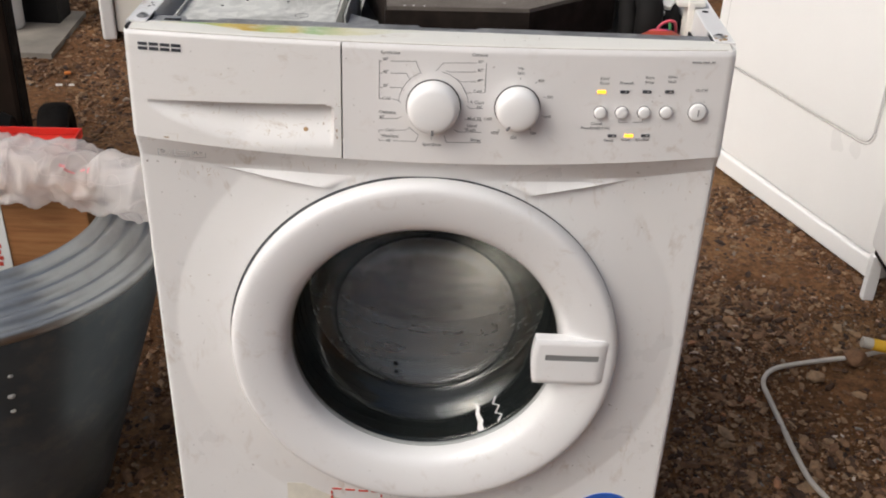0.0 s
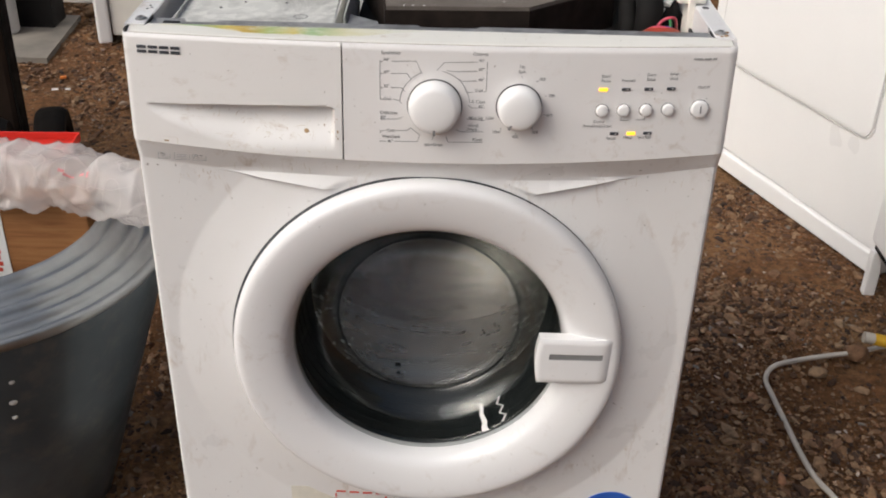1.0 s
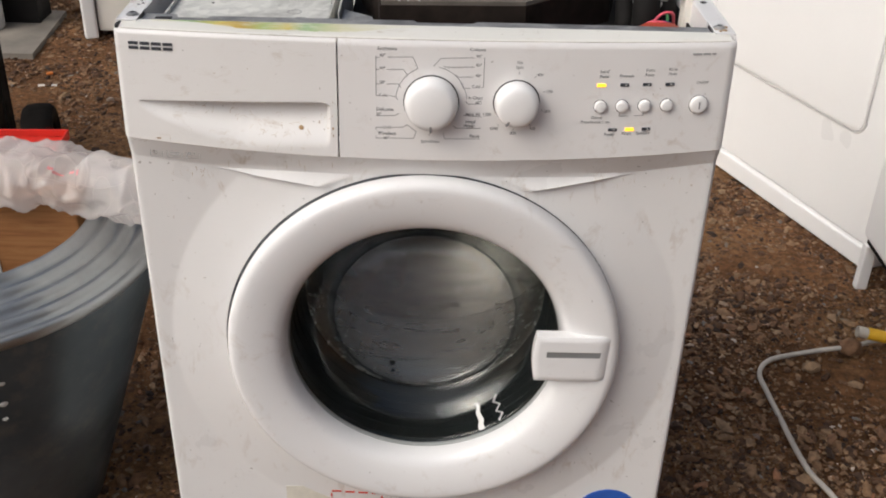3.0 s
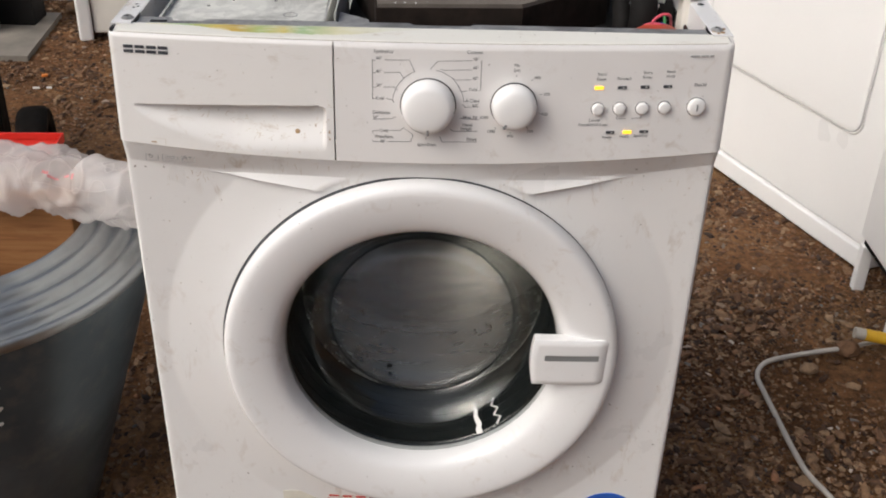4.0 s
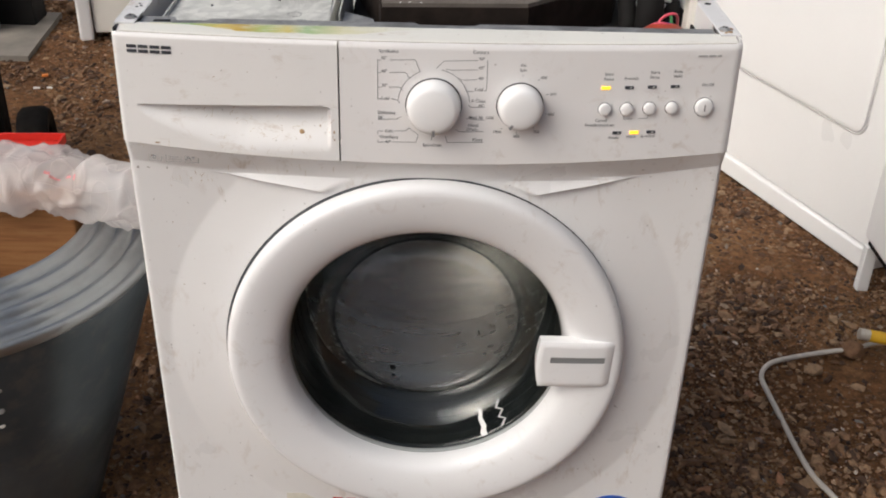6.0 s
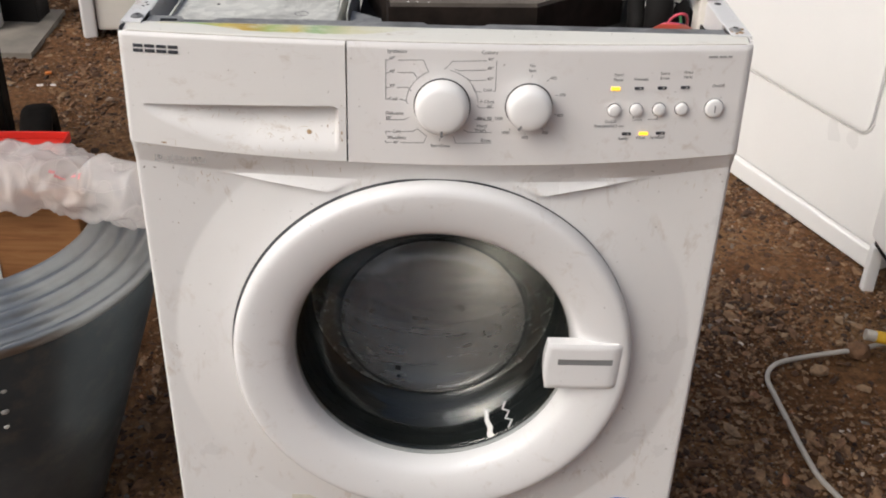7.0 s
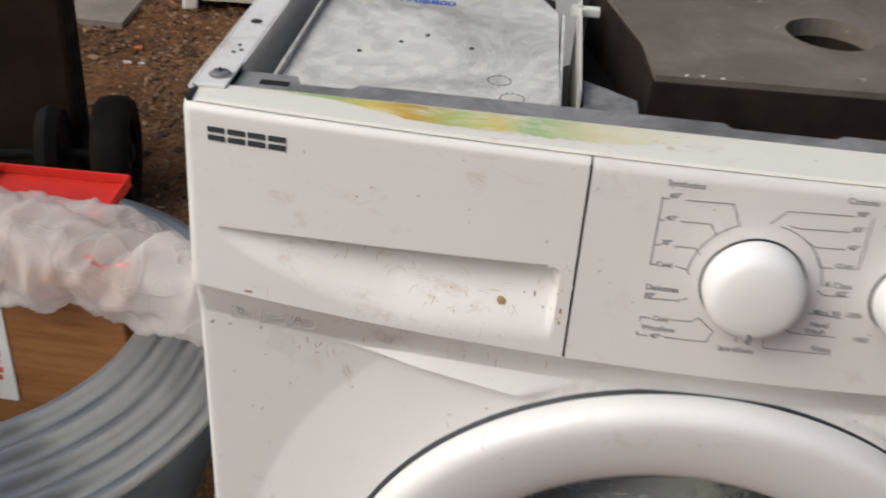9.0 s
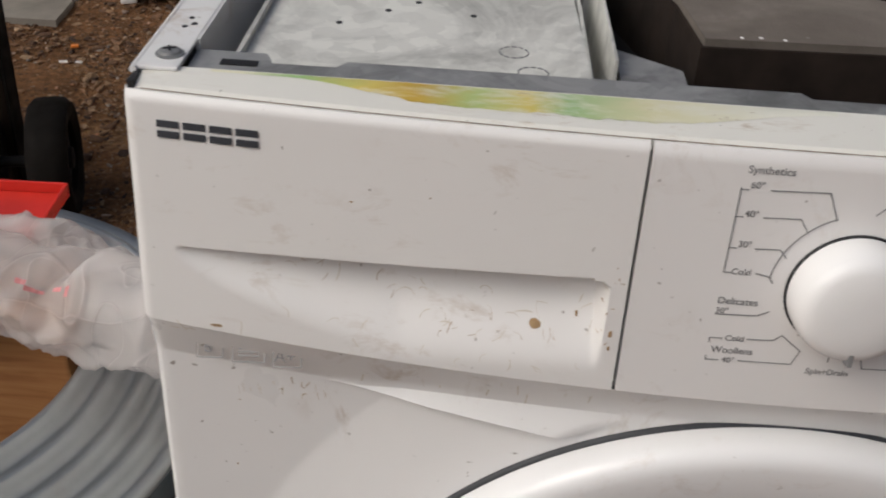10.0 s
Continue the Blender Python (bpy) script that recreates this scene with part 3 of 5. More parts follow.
def printed(text, x, z, size):
    cu = bpy.data.curves.new("printed_text", "FONT")
    cu.body, cu.size, cu.align_x, cu.align_y = text, size, "CENTER", "CENTER"
    cu.offset = 0.00006
    tmp = new("tmp_text", cu)
    me = bpy.data.meshes.new_from_object(tmp.evaluated_get(bpy.context.evaluated_depsgraph_get()))
    bpy.data.objects.remove(tmp)
    me.transform(at_panel(x, z, 0.0004))
    me.name = "printed_text"
    me.materials.clear()
    me.materials.append(M_INK)
    ob = new("printed_text", me)
    ob.parent = fascia
    ob.matrix_parent_inverse = parent_world(fascia).inverted()


def ink_line(points, width=0.00055):
    """One printed stroke along points, mitred at its bends."""
    fine = []
    for (xa, za), (xb, zb) in zip(points, points[1:]):
        steps = max(1, int(math.hypot(xb - xa, zb - za) / 0.008))
        fine += [Vector((xa + (xb - xa) * k / steps, za + (zb - za) * k / steps)) for k in range(steps)]
    fine.append(Vector(points[-1]))
    bm = bmesh.new()
    rows = []
    for k, p in enumerate(fine):
        a = (p - fine[k - 1]).normalized() if k else (fine[1] - p).normalized()
        b = (fine[k + 1] - p).normalized() if k < len(fine) - 1 else a
        d = (a + b).normalized() if (a + b).length > 0.1 else a
        n = Vector((-d.y, d.x)) * width / 2 / max(0.45, d.dot(a))
        rows.append([bm.verts.new(at_panel(p.x + q * n.x, p.y + q * n.y, 0.0004).translation) for q in (1, -1)])
    for a, b in zip(rows, rows[1:]):
        bm.faces.new((a[0], a[1], b[1], b[0]))
    part("printed_line", bm, M_INK, fascia)


def ink_block(x, z, w, h, material, parent, lift=0.0005, name="printed_bar"):
    bm = bmesh.new()
    m = at_panel(x, z, lift)
    box(bm, -w / 2, w / 2, -h / 2, h / 2, -0.0002, 0.0002, m=m)
    part(name, bm, material, parent)


printed("Synthetics", -0.0375, 0.8017, 0.0046)
printed("60\u00b0", -0.0418, 0.7951, 0.0041)
printed("40\u00b0", -0.0418, 0.7824, 0.0041)
printed("30\u00b0", -0.0418, 0.7684, 0.0041)
printed("Cold", -0.0410, 0.7555, 0.0041)
printed("Delicates", -0.0396, 0.7412, 0.0046)
printed("30\u00b0", -0.0454, 0.7362, 0.0041)
printed("Cold", -0.0375, 0.7227, 0.0041)
printed("Woollens", -0.0375, 0.7165, 0.0046)
printed("40\u00b0", -0.0383, 0.7115, 0.0041)
printed("Spin+Drain", 0.0051, 0.7090, 0.0041)
printed("Cottons", 0.0493, 0.8024, 0.0046)
printed("90\u00b0", 0.0506, 0.7957, 0.0041)
printed("60\u00b0", 0.0506, 0.7873, 0.0041)
printed("40\u00b0", 0.0506, 0.7769, 0.0041)
printed("Cold", 0.0485, 0.7659, 0.0041)
printed("A Class", 0.0485, 0.7546, 0.0046)
printed("60\u00b0", 0.0516, 0.7500, 0.0041)
printed("Mini 30", 0.0466, 0.7377, 0.0046)
printed("Hand", 0.0445, 0.7301, 0.0046)
printed("Wash", 0.0432, 0.7258, 0.0046)
printed("Rinse", 0.0490, 0.7153, 0.0046)
printed("No", 0.0901, 0.7904, 0.0041)
printed("Spin", 0.0901, 0.7856, 0.0041)
printed("400", 0.1103, 0.7784, 0.0041)
printed("500", 0.1203, 0.7619, 0.0041)
printed("600", 0.1195, 0.7417, 0.0041)
printed("700", 0.1061, 0.7238, 0.0041)
printed("800", 0.0869, 0.7189, 0.0041)
printed("1000", 0.0677, 0.7236, 0.0041)
printed("1200", 0.0603, 0.7379, 0.0041)
printed("Start/", 0.1729, 0.7819, 0.0041)
printed("Pause", 0.1729, 0.7771, 0.0041)
printed("Prewash", 0.1950, 0.7776, 0.0041)
printed("Extra", 0.2174, 0.7834, 0.0041)
printed("Rinse", 0.2174, 0.7786, 0.0041)
printed("Rinse", 0.2400, 0.7842, 0.0041)
printed("Hold", 0.2400, 0.7794, 0.0041)
printed("On/Off", 0.2708, 0.7704, 0.0041)
printed("Cancel", 0.1690, 0.7354, 0.0041)
printed("Press&Hold 3 sec", 0.1682, 0.7308, 0.0041)
printed("Ready", 0.1832, 0.7179, 0.0041)
printed("Wash", 0.2003, 0.7185, 0.0041)
printed("Spin/End", 0.2169, 0.7190, 0.0041)
ink_line([(-0.0481, 0.7940), (-0.0481, 0.7549), (-0.0449, 0.7551)])
ink_line([(-0.0481, 0.7929), (-0.0449, 0.7930)])
ink_line([(-0.0365, 0.7933), (-0.0128, 0.7941), (-0.0075, 0.7822)])
ink_line([(-0.0481, 0.7808), (-0.0449, 0.7809)])
ink_line([(-0.0370, 0.7812), (-0.0218, 0.7817), (-0.0175, 0.7754)])
ink_line([(-0.0481, 0.7665), (-0.0449, 0.7666)])
ink_line([(-0.0375, 0.7668), (-0.0270, 0.7672), (-0.0239, 0.7634)])
ink_line([(-0.0349, 0.7554), (-0.0291, 0.7542), (-0.0270, 0.7512)])
ink_line([(-0.0481, 0.7344), (-0.0304, 0.7350), (-0.0257, 0.7375)])
ink_line([(-0.0481, 0.7198), (-0.0481, 0.7224), (-0.0428, 0.7225)])
ink_line([(-0.0323, 0.7229), (-0.0212, 0.7233), (-0.0178, 0.7262), (-0.0086, 0.7189), (-0.0112, 0.7118), (-0.0339, 0.7116)])
ink_line([(-0.0481, 0.7134), (-0.0481, 0.7111), (-0.0423, 0.7113)])
ink_line([(0.0559, 0.7948), (0.0559, 0.7656), (0.0538, 0.7647)])
ink_line([(0.0466, 0.7945), (0.0143, 0.7934), (0.0072, 0.7855)])
ink_line([(0.0466, 0.7855), (0.0214, 0.7846), (0.0169, 0.7856)])
ink_line([(0.0466, 0.7757), (0.0319, 0.7751), (0.0282, 0.7775)])
ink_line([(0.0432, 0.7643), (0.0366, 0.7641), (0.0340, 0.7696)])
ink_line([(0.0551, 0.7487), (0.0419, 0.7482), (0.0388, 0.7509)])
ink_line([(0.0545, 0.7127), (0.0195, 0.7121), (0.0177, 0.7185)])
ink_line([(0.0372, 0.7368), (0.0551, 0.7355)])
ink_line([(0.0545, 0.7237), (0.0309, 0.7234), (0.0274, 0.7258)])
ink_line([(0.1911, 0.7410), (0.1911, 0.7368), (0.2003, 0.7371)])
ink_line([(0.2058, 0.7373), (0.2150, 0.7376), (0.2150, 0.7418)])
ink_line([(0.0901, 0.7814), (0.0901, 0.7791)])
ink_line([(0.1045, 0.7754), (0.1066, 0.7772)])
ink_line([(0.1135, 0.7617), (0.1161, 0.7618)])
ink_line([(0.1135, 0.7429), (0.1156, 0.7421)])
ink_line([(0.1024, 0.7290), (0.1040, 0.7268)])
ink_line([(0.0869, 0.7234), (0.0869, 0.7211)])
ink_line([(0.0714, 0.7279), (0.0724, 0.7263)])
ink_line([(0.0043, 0.7171), (0.0043, 0.7143)])
for a0, a1, r in ((112, 176, 0.0345), (4, 78, 0.0345)):
    ink_line([(0.0056 + r * math.cos(radians(a0 + (a1 - a0) * k / 10)), 0.7509 + r * math.sin(radians(a0 + (a1 - a0) * k / 10))) for k in range(11)])
for x, z, w, h in ((-0.1232, 0.7165, 0.0050, 0.0042), (-0.105, 0.722, 0.0012, 0.0030), (-0.0905, 0.7195, 0.0014, 0.0040), (-0.0905, 0.7120, 0.0012, 0.0026), (-0.2050, 0.7710, 0.0014, 0.0008), (-0.172, 0.7765, 0.0008, 0.0008), (-0.266, 0.7010, 0.006, 0.0016)):
    bm = bmesh.new()
    y = panel_y(x, z) + recess(x, z)
    bmesh.ops.create_circle(bm, cap_ends=True, segments=9, radius=0.5)
    for v in bm.verts:
        k = 1 + 0.5 * noise.noise(Vector((v.co.x * 3 + x * 90, v.co.y * 3, z * 50)))
        xx, zz = x + v.co.x * w * k, z + v.co.y * h * k
        v.co = Vector((xx, panel_y(xx, zz) + recess(xx, zz) - 0.0004, zz))
    part("stain", bm, M_STAIN, drawer, "dried brown spot")
# model mark and maker's mark as plain bars
for k, w in enumerate((0.009, 0.007, 0.004)):
    ink_block(0.262 + (0, 0.0095, 0.0165)[k], 0.7990, w, 0.0017, M_PALEINK, fascia)
for k in range(4):
    x, z = -0.2822 + 0.0112 * k, 0.7945
    for dz in (0.0023, -0.0023):
        ink_block(x, z + dz, 0.0094, 0.0030, M_LOGO, drawer)


def knob(name, x, z, r, angle):
    m = at_panel(x, z, 0)
    bm = bmesh.new()
    lathe(bm, ((0, 0.0006), (r + 0.0010, 0.0006), (r + 0.0010, -0.003), (0, -0.003)), m, 48)
    base = part(name, bm, M_BLACK, machine, "white rotary programme knob", True)
    bm = bmesh.new()
    lathe(bm, ((r, 0.001), (r * 1.0, 0.006), (r * 0.985, 0.010), (r * 0.94, 0.0145), (r * 0.86, 0.0175), (r * 0.72, 0.0188), (r * 0.4, 0.0196), (0, 0.02)), m, 56)
    part("cap", bm, M_KNOB, base, "white domed cap", 50)
    bm = bmesh.new()
    a = m @ pose(0, 0, 0, 0, 0, angle)
    box(bm, -0.0012, 0.0012, r * 0.58, r * 0.965, 0.012, 0.0187, 0.0004, a)
    part("pointer", bm, M_INK, base, "dark grey pointer mark")


knob("programme_knob", 0.0056, 0.7495, 0.0262, 180)
knob("spin_knob", 0.0887, 0.7505, 0.0219, 150)


def button(name, x, z, r):
    m = at_panel(x, z, 0)
    bm = bmesh.new()
    lathe(bm, ((0, 0.0005), (r + 0.0005, 0.0005), (r + 0.0005, -0.002), (0, -0.002)), m, 32)
    base = part(name, bm, M_BLACK, machine, "white round push button", True)
    bm = bmesh.new()
    lathe(bm, ((r, 0.0), (r, 0.0022), (r * 0.92, 0.0036), (r * 0.7, 0.0042), (0, 0.0038)), m, 32)
    part("cap", bm, M_KNOB, base, "white cap", 50)
    return base, m


for x, z in ((0.1714, 0.7470), (0.1929, 0.7473), (0.2153, 0.7476), (0.2374, 0.7480)):
    button("push_button", x, z, 0.0062)
pw, pm = button("power_button", 0.2695, 0.7482, 0.0092)
bm = bmesh.new()
box(bm, -0.0005, 0.0005, -0.0035, 0.0035, 0.0036, 0.0046, m=pm)
part("power_mark", bm, M_INK, pw)


def led(x, z, lit):
    m = at_panel(x, z, 0.0)
    bm = bmesh.new()
    box(bm, -0.0043, 0.0043, -0.0015, 0.0015, -0.001, 0.0009, 0.0004, m)
    lamp = part("indicator_lamp", bm, M_LED if lit else M_LOGO, machine, "amber indicator lamp, lit" if lit else "dark indicator lamp, unlit")
    if not lit:
        bm = bmesh.new()
        box(bm, 0.0003, 0.0022, -0.0008, 0.0008, 0.0009, 0.0013, 0.0, m)
        part("lens", bm, M_GREYBOX, lamp)


for k, (x, z) in enumerate(((0.1710, 0.7683), (0.1937, 0.7686), (0.2160, 0.7690), (0.2385, 0.7692))):
    led(x, z, k == 0)
for k, (x, z) in enumerate(((0.1860, 0.7228), (0.2030, 0.7230), (0.2197, 0.7233))):
    led(x, z, k == 1)

# ---- door ----
FRONT = Matrix.Translation((DCX, 0, DCZ)) @ pose(0, 0, 0, -90, 0, 0)  # local z runs into the machine


def ring_of(profile, steps=96, close=False, m=FRONT):
    return lathe(bmesh.new(), profile, m, steps, close)


door = part("door", ring_of(((0.213, 0.006), (0.2182, 0.001), (0.2192, -0.005), (0.2190, -0.0130), (0.2176, -0.0178), (0.2150, -0.0208), (0.2115, -0.0224), (0.2075, -0.0229), (0.2000, -0.0226), (0.1890, -0.0213), (0.1780, -0.0192), (0.1690, -0.0166), (0.1630, -0.0136), (0.1590, -0.0092), (0.1562, -0.0030), (0.1542, 0.004), (0.1528, 0.012), (0.158, 0.016), (0.205, 0.014)), 160, True), M_DOOR, machine, "white round plastic door ring", True)
# Dark ring puts the door gap's shade into colour, heavier up and left.
part("door_gap_shade", ring_of(((0.2160, -0.0060), (0.2194, -0.0052), (0.2203, -0.0040), (0.2208, 0.006), (0.2160, 0.008)), 128, True, FRONT @ Matrix.Translation((-0.0013, -0.0004, 0))), M_GAP, machine, "dark ring painted for the shade in the gap behind the door", True)
glass = part("door_glass", ring_of(((0.1085, 0.0625), (0.095, 0.0700), (0.075, 0.0785), (0.050, 0.0850), (0.025, 0.0885), (0.0, 0.0895), (0.0, 0.0945), (0.050, 0.0905), (0.097, 0.0755), (0.1085, 0.0685)), 128, True), M_GLASS, door, "clear dished door glass", True)
side = part("glass_wall", ring_of(((0.1535, 0.006), (0.149, 0.016), (0.141, 0.036), (0.131, 0.052), (0.120, 0.0600), (0.1087, 0.0625), (0.1087, 0.0685), (0.1225, 0.0655), (0.135, 0.056), (0.146, 0.038), (0.1545, 0.016)), 128, True), M_GLASS_SIDE, door, "thick side of the glass bowl, tinted for the dark it refracts", True)
side.visible_shadow = False
glass.visible_shadow = False
# Added dark ring draws the line that refraction would show here.
part("bowl_edge", lathe(bmesh.new(), [(0.1085 + 0.0014 * math.cos(k * math.pi / 4), 0.0650 + 0.0014 * math.sin(k * math.pi / 4)) for k in range(8)], FRONT, 96, True), M_EDGE, glass, "dark ring painted for the refraction line at the bowl's edge", True)
gasket_rows = [(0.168, 0.016), (0.160, 0.023)]
for k in range(6):
    d = 0.027 + 0.0125 * k
    gasket_rows += [(0.1765 - 0.0024 * k, d), (0.1770 - 0.0024 * k, d + 0.0060), (0.1660 - 0.0026 * k, d + 0.0085), (0.1655 - 0.0026 * k, d + 0.0105)]
gasket_rows += [(0.1500, 0.1025), (0.1462, 0.1065), (0.1464, 0.1120), (0.158, 0.118), (0.195, 0.118), (0.2, 0.016)]
part("gasket", ring_of(gasket_rows, 112, True), M_RUBBER, machine, "grey folded rubber door gasket", 60)
drum = part("drum", ring_of(((0.1490, 0.1240), (0.1452, 0.1185), (0.1447, 0.1150), (0.1462, 0.1128), (0.158, 0.1185), (0.190, 0.122), (0.222, 0.130), (0.235, 0.142), (0.2352, 0.374), (0.2352, 0.3905)), 96), M_DRUM, machine, "brushed stainless steel drum", 40)
part("drum_back", ring_of(((0.2350, 0.3905), (0.222, 0.3900), (0.180, 0.3872), (0.140, 0.3830), (0.090, 0.3782), (0.050, 0.3755), (0.0, 0.3745)), 96), M_DRUMBACK, drum, "brushed back plate of the drum, coloured darker for the shade inside", 40)
for k in range(3):
    a = radians(25 + 120 * k)
    m = FRONT @ pose(0, 0, 0, 0, 0, math.degrees(a)) @ pose(0.216, 0, 0.258, 0, 0, 0)
    bm = bmesh.new()
    box(bm, -0.022, 0.019, -0.022, 0.022, -0.10, 0.10, 0.014, m, 3)
    part("lifter", bm, M_DRUM, drum, "stainless drum lifter", True)
bm = bmesh.new()
for dx, dy, r in ((0.0, 0.0, 0.0045), (0.002, -0.018, 0.003)):
    a = math.atan2(0.2340, -0.048 + dx)
    lathe(bm, ((0, 0.2335), (r, 0.2335), (r, 0.236), (0, 0.236)), Matrix.Translation((DCX, 0.272 + dy, DCZ)) @ pose(0, 0, 0, 0, 180 + (math.degrees(a) - 90), 0), 14)
part("drain_hole", bm, M_BLACK, drum, "dark drain hole")

# embossed beads round the foot of the back plate
bm = bmesh.new()
for k in range(26):
    a = radians(90 + (k - 12.5) * 4.6 + (3.0 if k % 3 == 0 else 0.0))
    lathe(bm, ((0.0046, 0.0), (0.0040, 0.0022), (0.0022, 0.0036), (0.0, 0.0041)), FRONT @ Matrix.Translation((0.2345 * math.cos(a), 0.2345 * math.sin(a), 0.350 + 0.008 * (k % 2))) @ pose(0, 0, 0, 0, -90, 0) @ pose(0, 0, 0, math.degrees(-a), 0, 0), 10)
tagged(part("embossed_beads", bm, M_DRUM, drum, "", True), "row of small embossed beads", kind="stuff")

# latch handle on the door ring
bm = bmesh.new()
nx, nz = 24, 16
grid = []
for i in range(nx + 1):
    u = i / nx
    row = []
    for j in range(nz + 1):
        v = j / nz
        side = 0.0035 * (1 - (2 * v - 1) ** 2)
        x0, x1 = 0.1275 - side, 0.2150 - 0.003 * (1 - v)
        x, z = x0 + (x1 - x0) * u, 0.4210 + 0.0600 * v
        y = -0.0262 - 0.0010 * math.sin(math.pi * u) + 0.0075 * clamp((u - 0.80) / 0.20) ** 2
        e = min(u, 1 - u) * 0.09, min(v, 1 - v) * 0.066
        y += 0.0022 * (1 - clamp(min(e) / 0.003)) ** 2
        row.append(bm.verts.new((x, y, z)))
    grid.append(row)
for i in range(nx):
    for j in range(nz):
        if 4 <= i < 20 and j in (9, 10):
            continue
        bm.faces.new((grid[i][j], grid[i + 1][j], grid[i + 1][j + 1], grid[i][j + 1]))
rim = grid[0] + [r[-1] for r in grid[1:-1]] + grid[-1][::-1] + [r[0] for r in grid[-2:0:-1]]
back = [bm.verts.new((v.co.x, -0.012, v.co.z)) for v in rim]
for k in range(len(rim)):
    n = (k + 1) % len(rim)
    bm.faces.new((rim[k], rim[n], back[n], back[k]))
handle = part("door_handle", bm, M_DOOR, door, "white rectangular pull handle with a slot", 40)
bm = bmesh.new()
box(bm, 0.1385, 0.203, -0.0250, -0.0235, 0.4535, 0.4636)
part("slot", bm, simple("slot_grey", (0.27, 0.27, 0.27), 0.6), handle, "grey recessed slot")

# white patch and zigzag low on the glass, painted for bright sky reflections
bm = bmesh.new()


def on_glass(a, d):
    prof = ((0.1535, 0.006), (0.149, 0.016), (0.141, 0.036), (0.131, 0.052))
    r = np.interp(d, [q[1] for q in prof], [q[0] for q in prof]) - 0.0008
    return FRONT @ Vector((r * math.cos(a), r * math.sin(a), d))


rows = []
for k in range(7):
    d = 0.012 + 0.034 * k / 6
    wob = 0.02 * math.sin(k * 2.1)
    rows.append([bm.verts.new(on_glass(radians(61) + wob * 0.5 + s * (0.055 - 0.004 * k), d)) for s in (-0.5, 0.5)])
for a, b in zip(rows, rows[1:]):
    bm.faces.new((a[0], a[1], b[1], b[0]))
part("glint_patch", bm, M_PAPER, glass, "white patch painted for a bright reflection in the glass")
bm = bmesh.new()
tube(bm, [on_glass(radians(52 - 3 * (k % 2)), 0.014 + 0.006 * k) for k in range(6)], 0.0012, 5)
part("glint_patch", bm, M_PAPER, glass, "white zigzag painted for a bright reflection in the glass")

# stickers low on the front
bm = bmesh.new()
for k in range(4):
    x = -0.108 + 0.0165 * k
    box(bm, x, x + 0.012, body_y(x, 0.222) - 0.0016, body_y(x, 0.222) - 0.0006, 0.2215, 0.2235)
for k in range(3):
    for x in (-0.110, -0.047):
        box(bm, x, x + 0.0022, body_y(x, 0.21) - 0.0016, body_y(x, 0.21) - 0.0006, 0.196 + 0.008 * k, 0.201 + 0.008 * k)
part("label_print", bm, M_REDINK, machine, "red dashed print of a worn label")
bm = bmesh.new()
box(bm, -0.165, -0.045, body_y(-0.1, 0.2) - 0.0005, body_y(-0.1, 0.2), 0.13, 0.2265)
part("worn_label", bm, simple("yellowed_paper", (0.72, 0.69, 0.60), 0.6, vary=0.12, scale=40), machine, "faded yellowish paper label")
bm = bmesh.new()
lathe(bm, ((0, -0.0012), (0.040, -0.0012), (0.040, 0.001), (0, 0.001)), Matrix.Translation((0.2375, body_y(0.2375, 0.187), 0.187)) @ pose(0, 0, 0, -90), 48)
part("round_sticker", bm, M_BLUEINK, machine, "round blue sticker")

# scuffs in the drawer grip and drips under the band
M_SMEAR = simple("pale_brown_smear", (0.60, 0.54, 0.45), 0.5, vary=0.1, scale=150, bumps=0)


def smudges(name, parent, face, boxes, seed, material, label):
    """Short curved strokes and flecks lying on a face given as y of x and z."""
    rng = np.random.default_rng(seed)
    bm = bmesh.new()
    for x0, x1, z0, z1, count, length, width, fall in boxes:
        for _ in range(count):
            x, z = float(rng.uniform(x0, x1)), float(rng.uniform(z0, z1))
            a = -math.pi / 2 + float(rng.normal(0, 0.12)) if fall else float(rng.uniform(0, math.pi))
            run, w = length * float(rng.uniform(0.4, 1.3)), width * float(rng.uniform(0.5, 1.4))
            bend = 0.0 if fall else float(rng.normal(0, 0.6))
            rows = []
            for k in range(6):
                u = k / 5
                d = Vector((math.cos(a + bend * u), math.sin(a + bend * u)))
                px, pz = x + d.x * run * u, z + d.y * run * u
                half = w * float(rng.uniform(0.5, 1.0))
                rows.append([bm.verts.new((px + q * d.y * half, face(px + q * d.y * half, pz - q * d.x * half) - 0.00035, pz - q * d.x * half)) for q in (-1, 1)])
            for p, q in zip(rows, rows[1:]):
                bm.faces.new((p[0], p[1], q[1], q[0]))
    tagged(part(name, bm, material, parent, label), label, kind="stuff")


def drawer_y(x, z):
    return panel_y(x, z) + recess(x, z)


smudges("scuff_marks", drawer, drawer_y, ((-0.235, -0.215, 0.722, 0.734, 5, 0.0040, 0.00014, False), (-0.20, -0.185, 0.718, 0.730, 5, 0.0045, 0.00012, False), (-0.165, -0.105, 0.706, 0.720, 14, 0.0050, 0.00012, False), (-0.096, -0.089, 0.700, 0.755, 12, 0.0016, 0.00025, False)), 5, M_STAIN, "thin brown scuffs in the grip")
smudges("faint_scuffs", drawer, drawer_y, ((-0.235, -0.10, 0.705, 0.735, 22, 0.007, 0.0002, False), (-0.29, -0.10, 0.694, 0.700, 12, 0.006, 0.0002, False)), 8, M_SMEAR, "faint brownish smears")
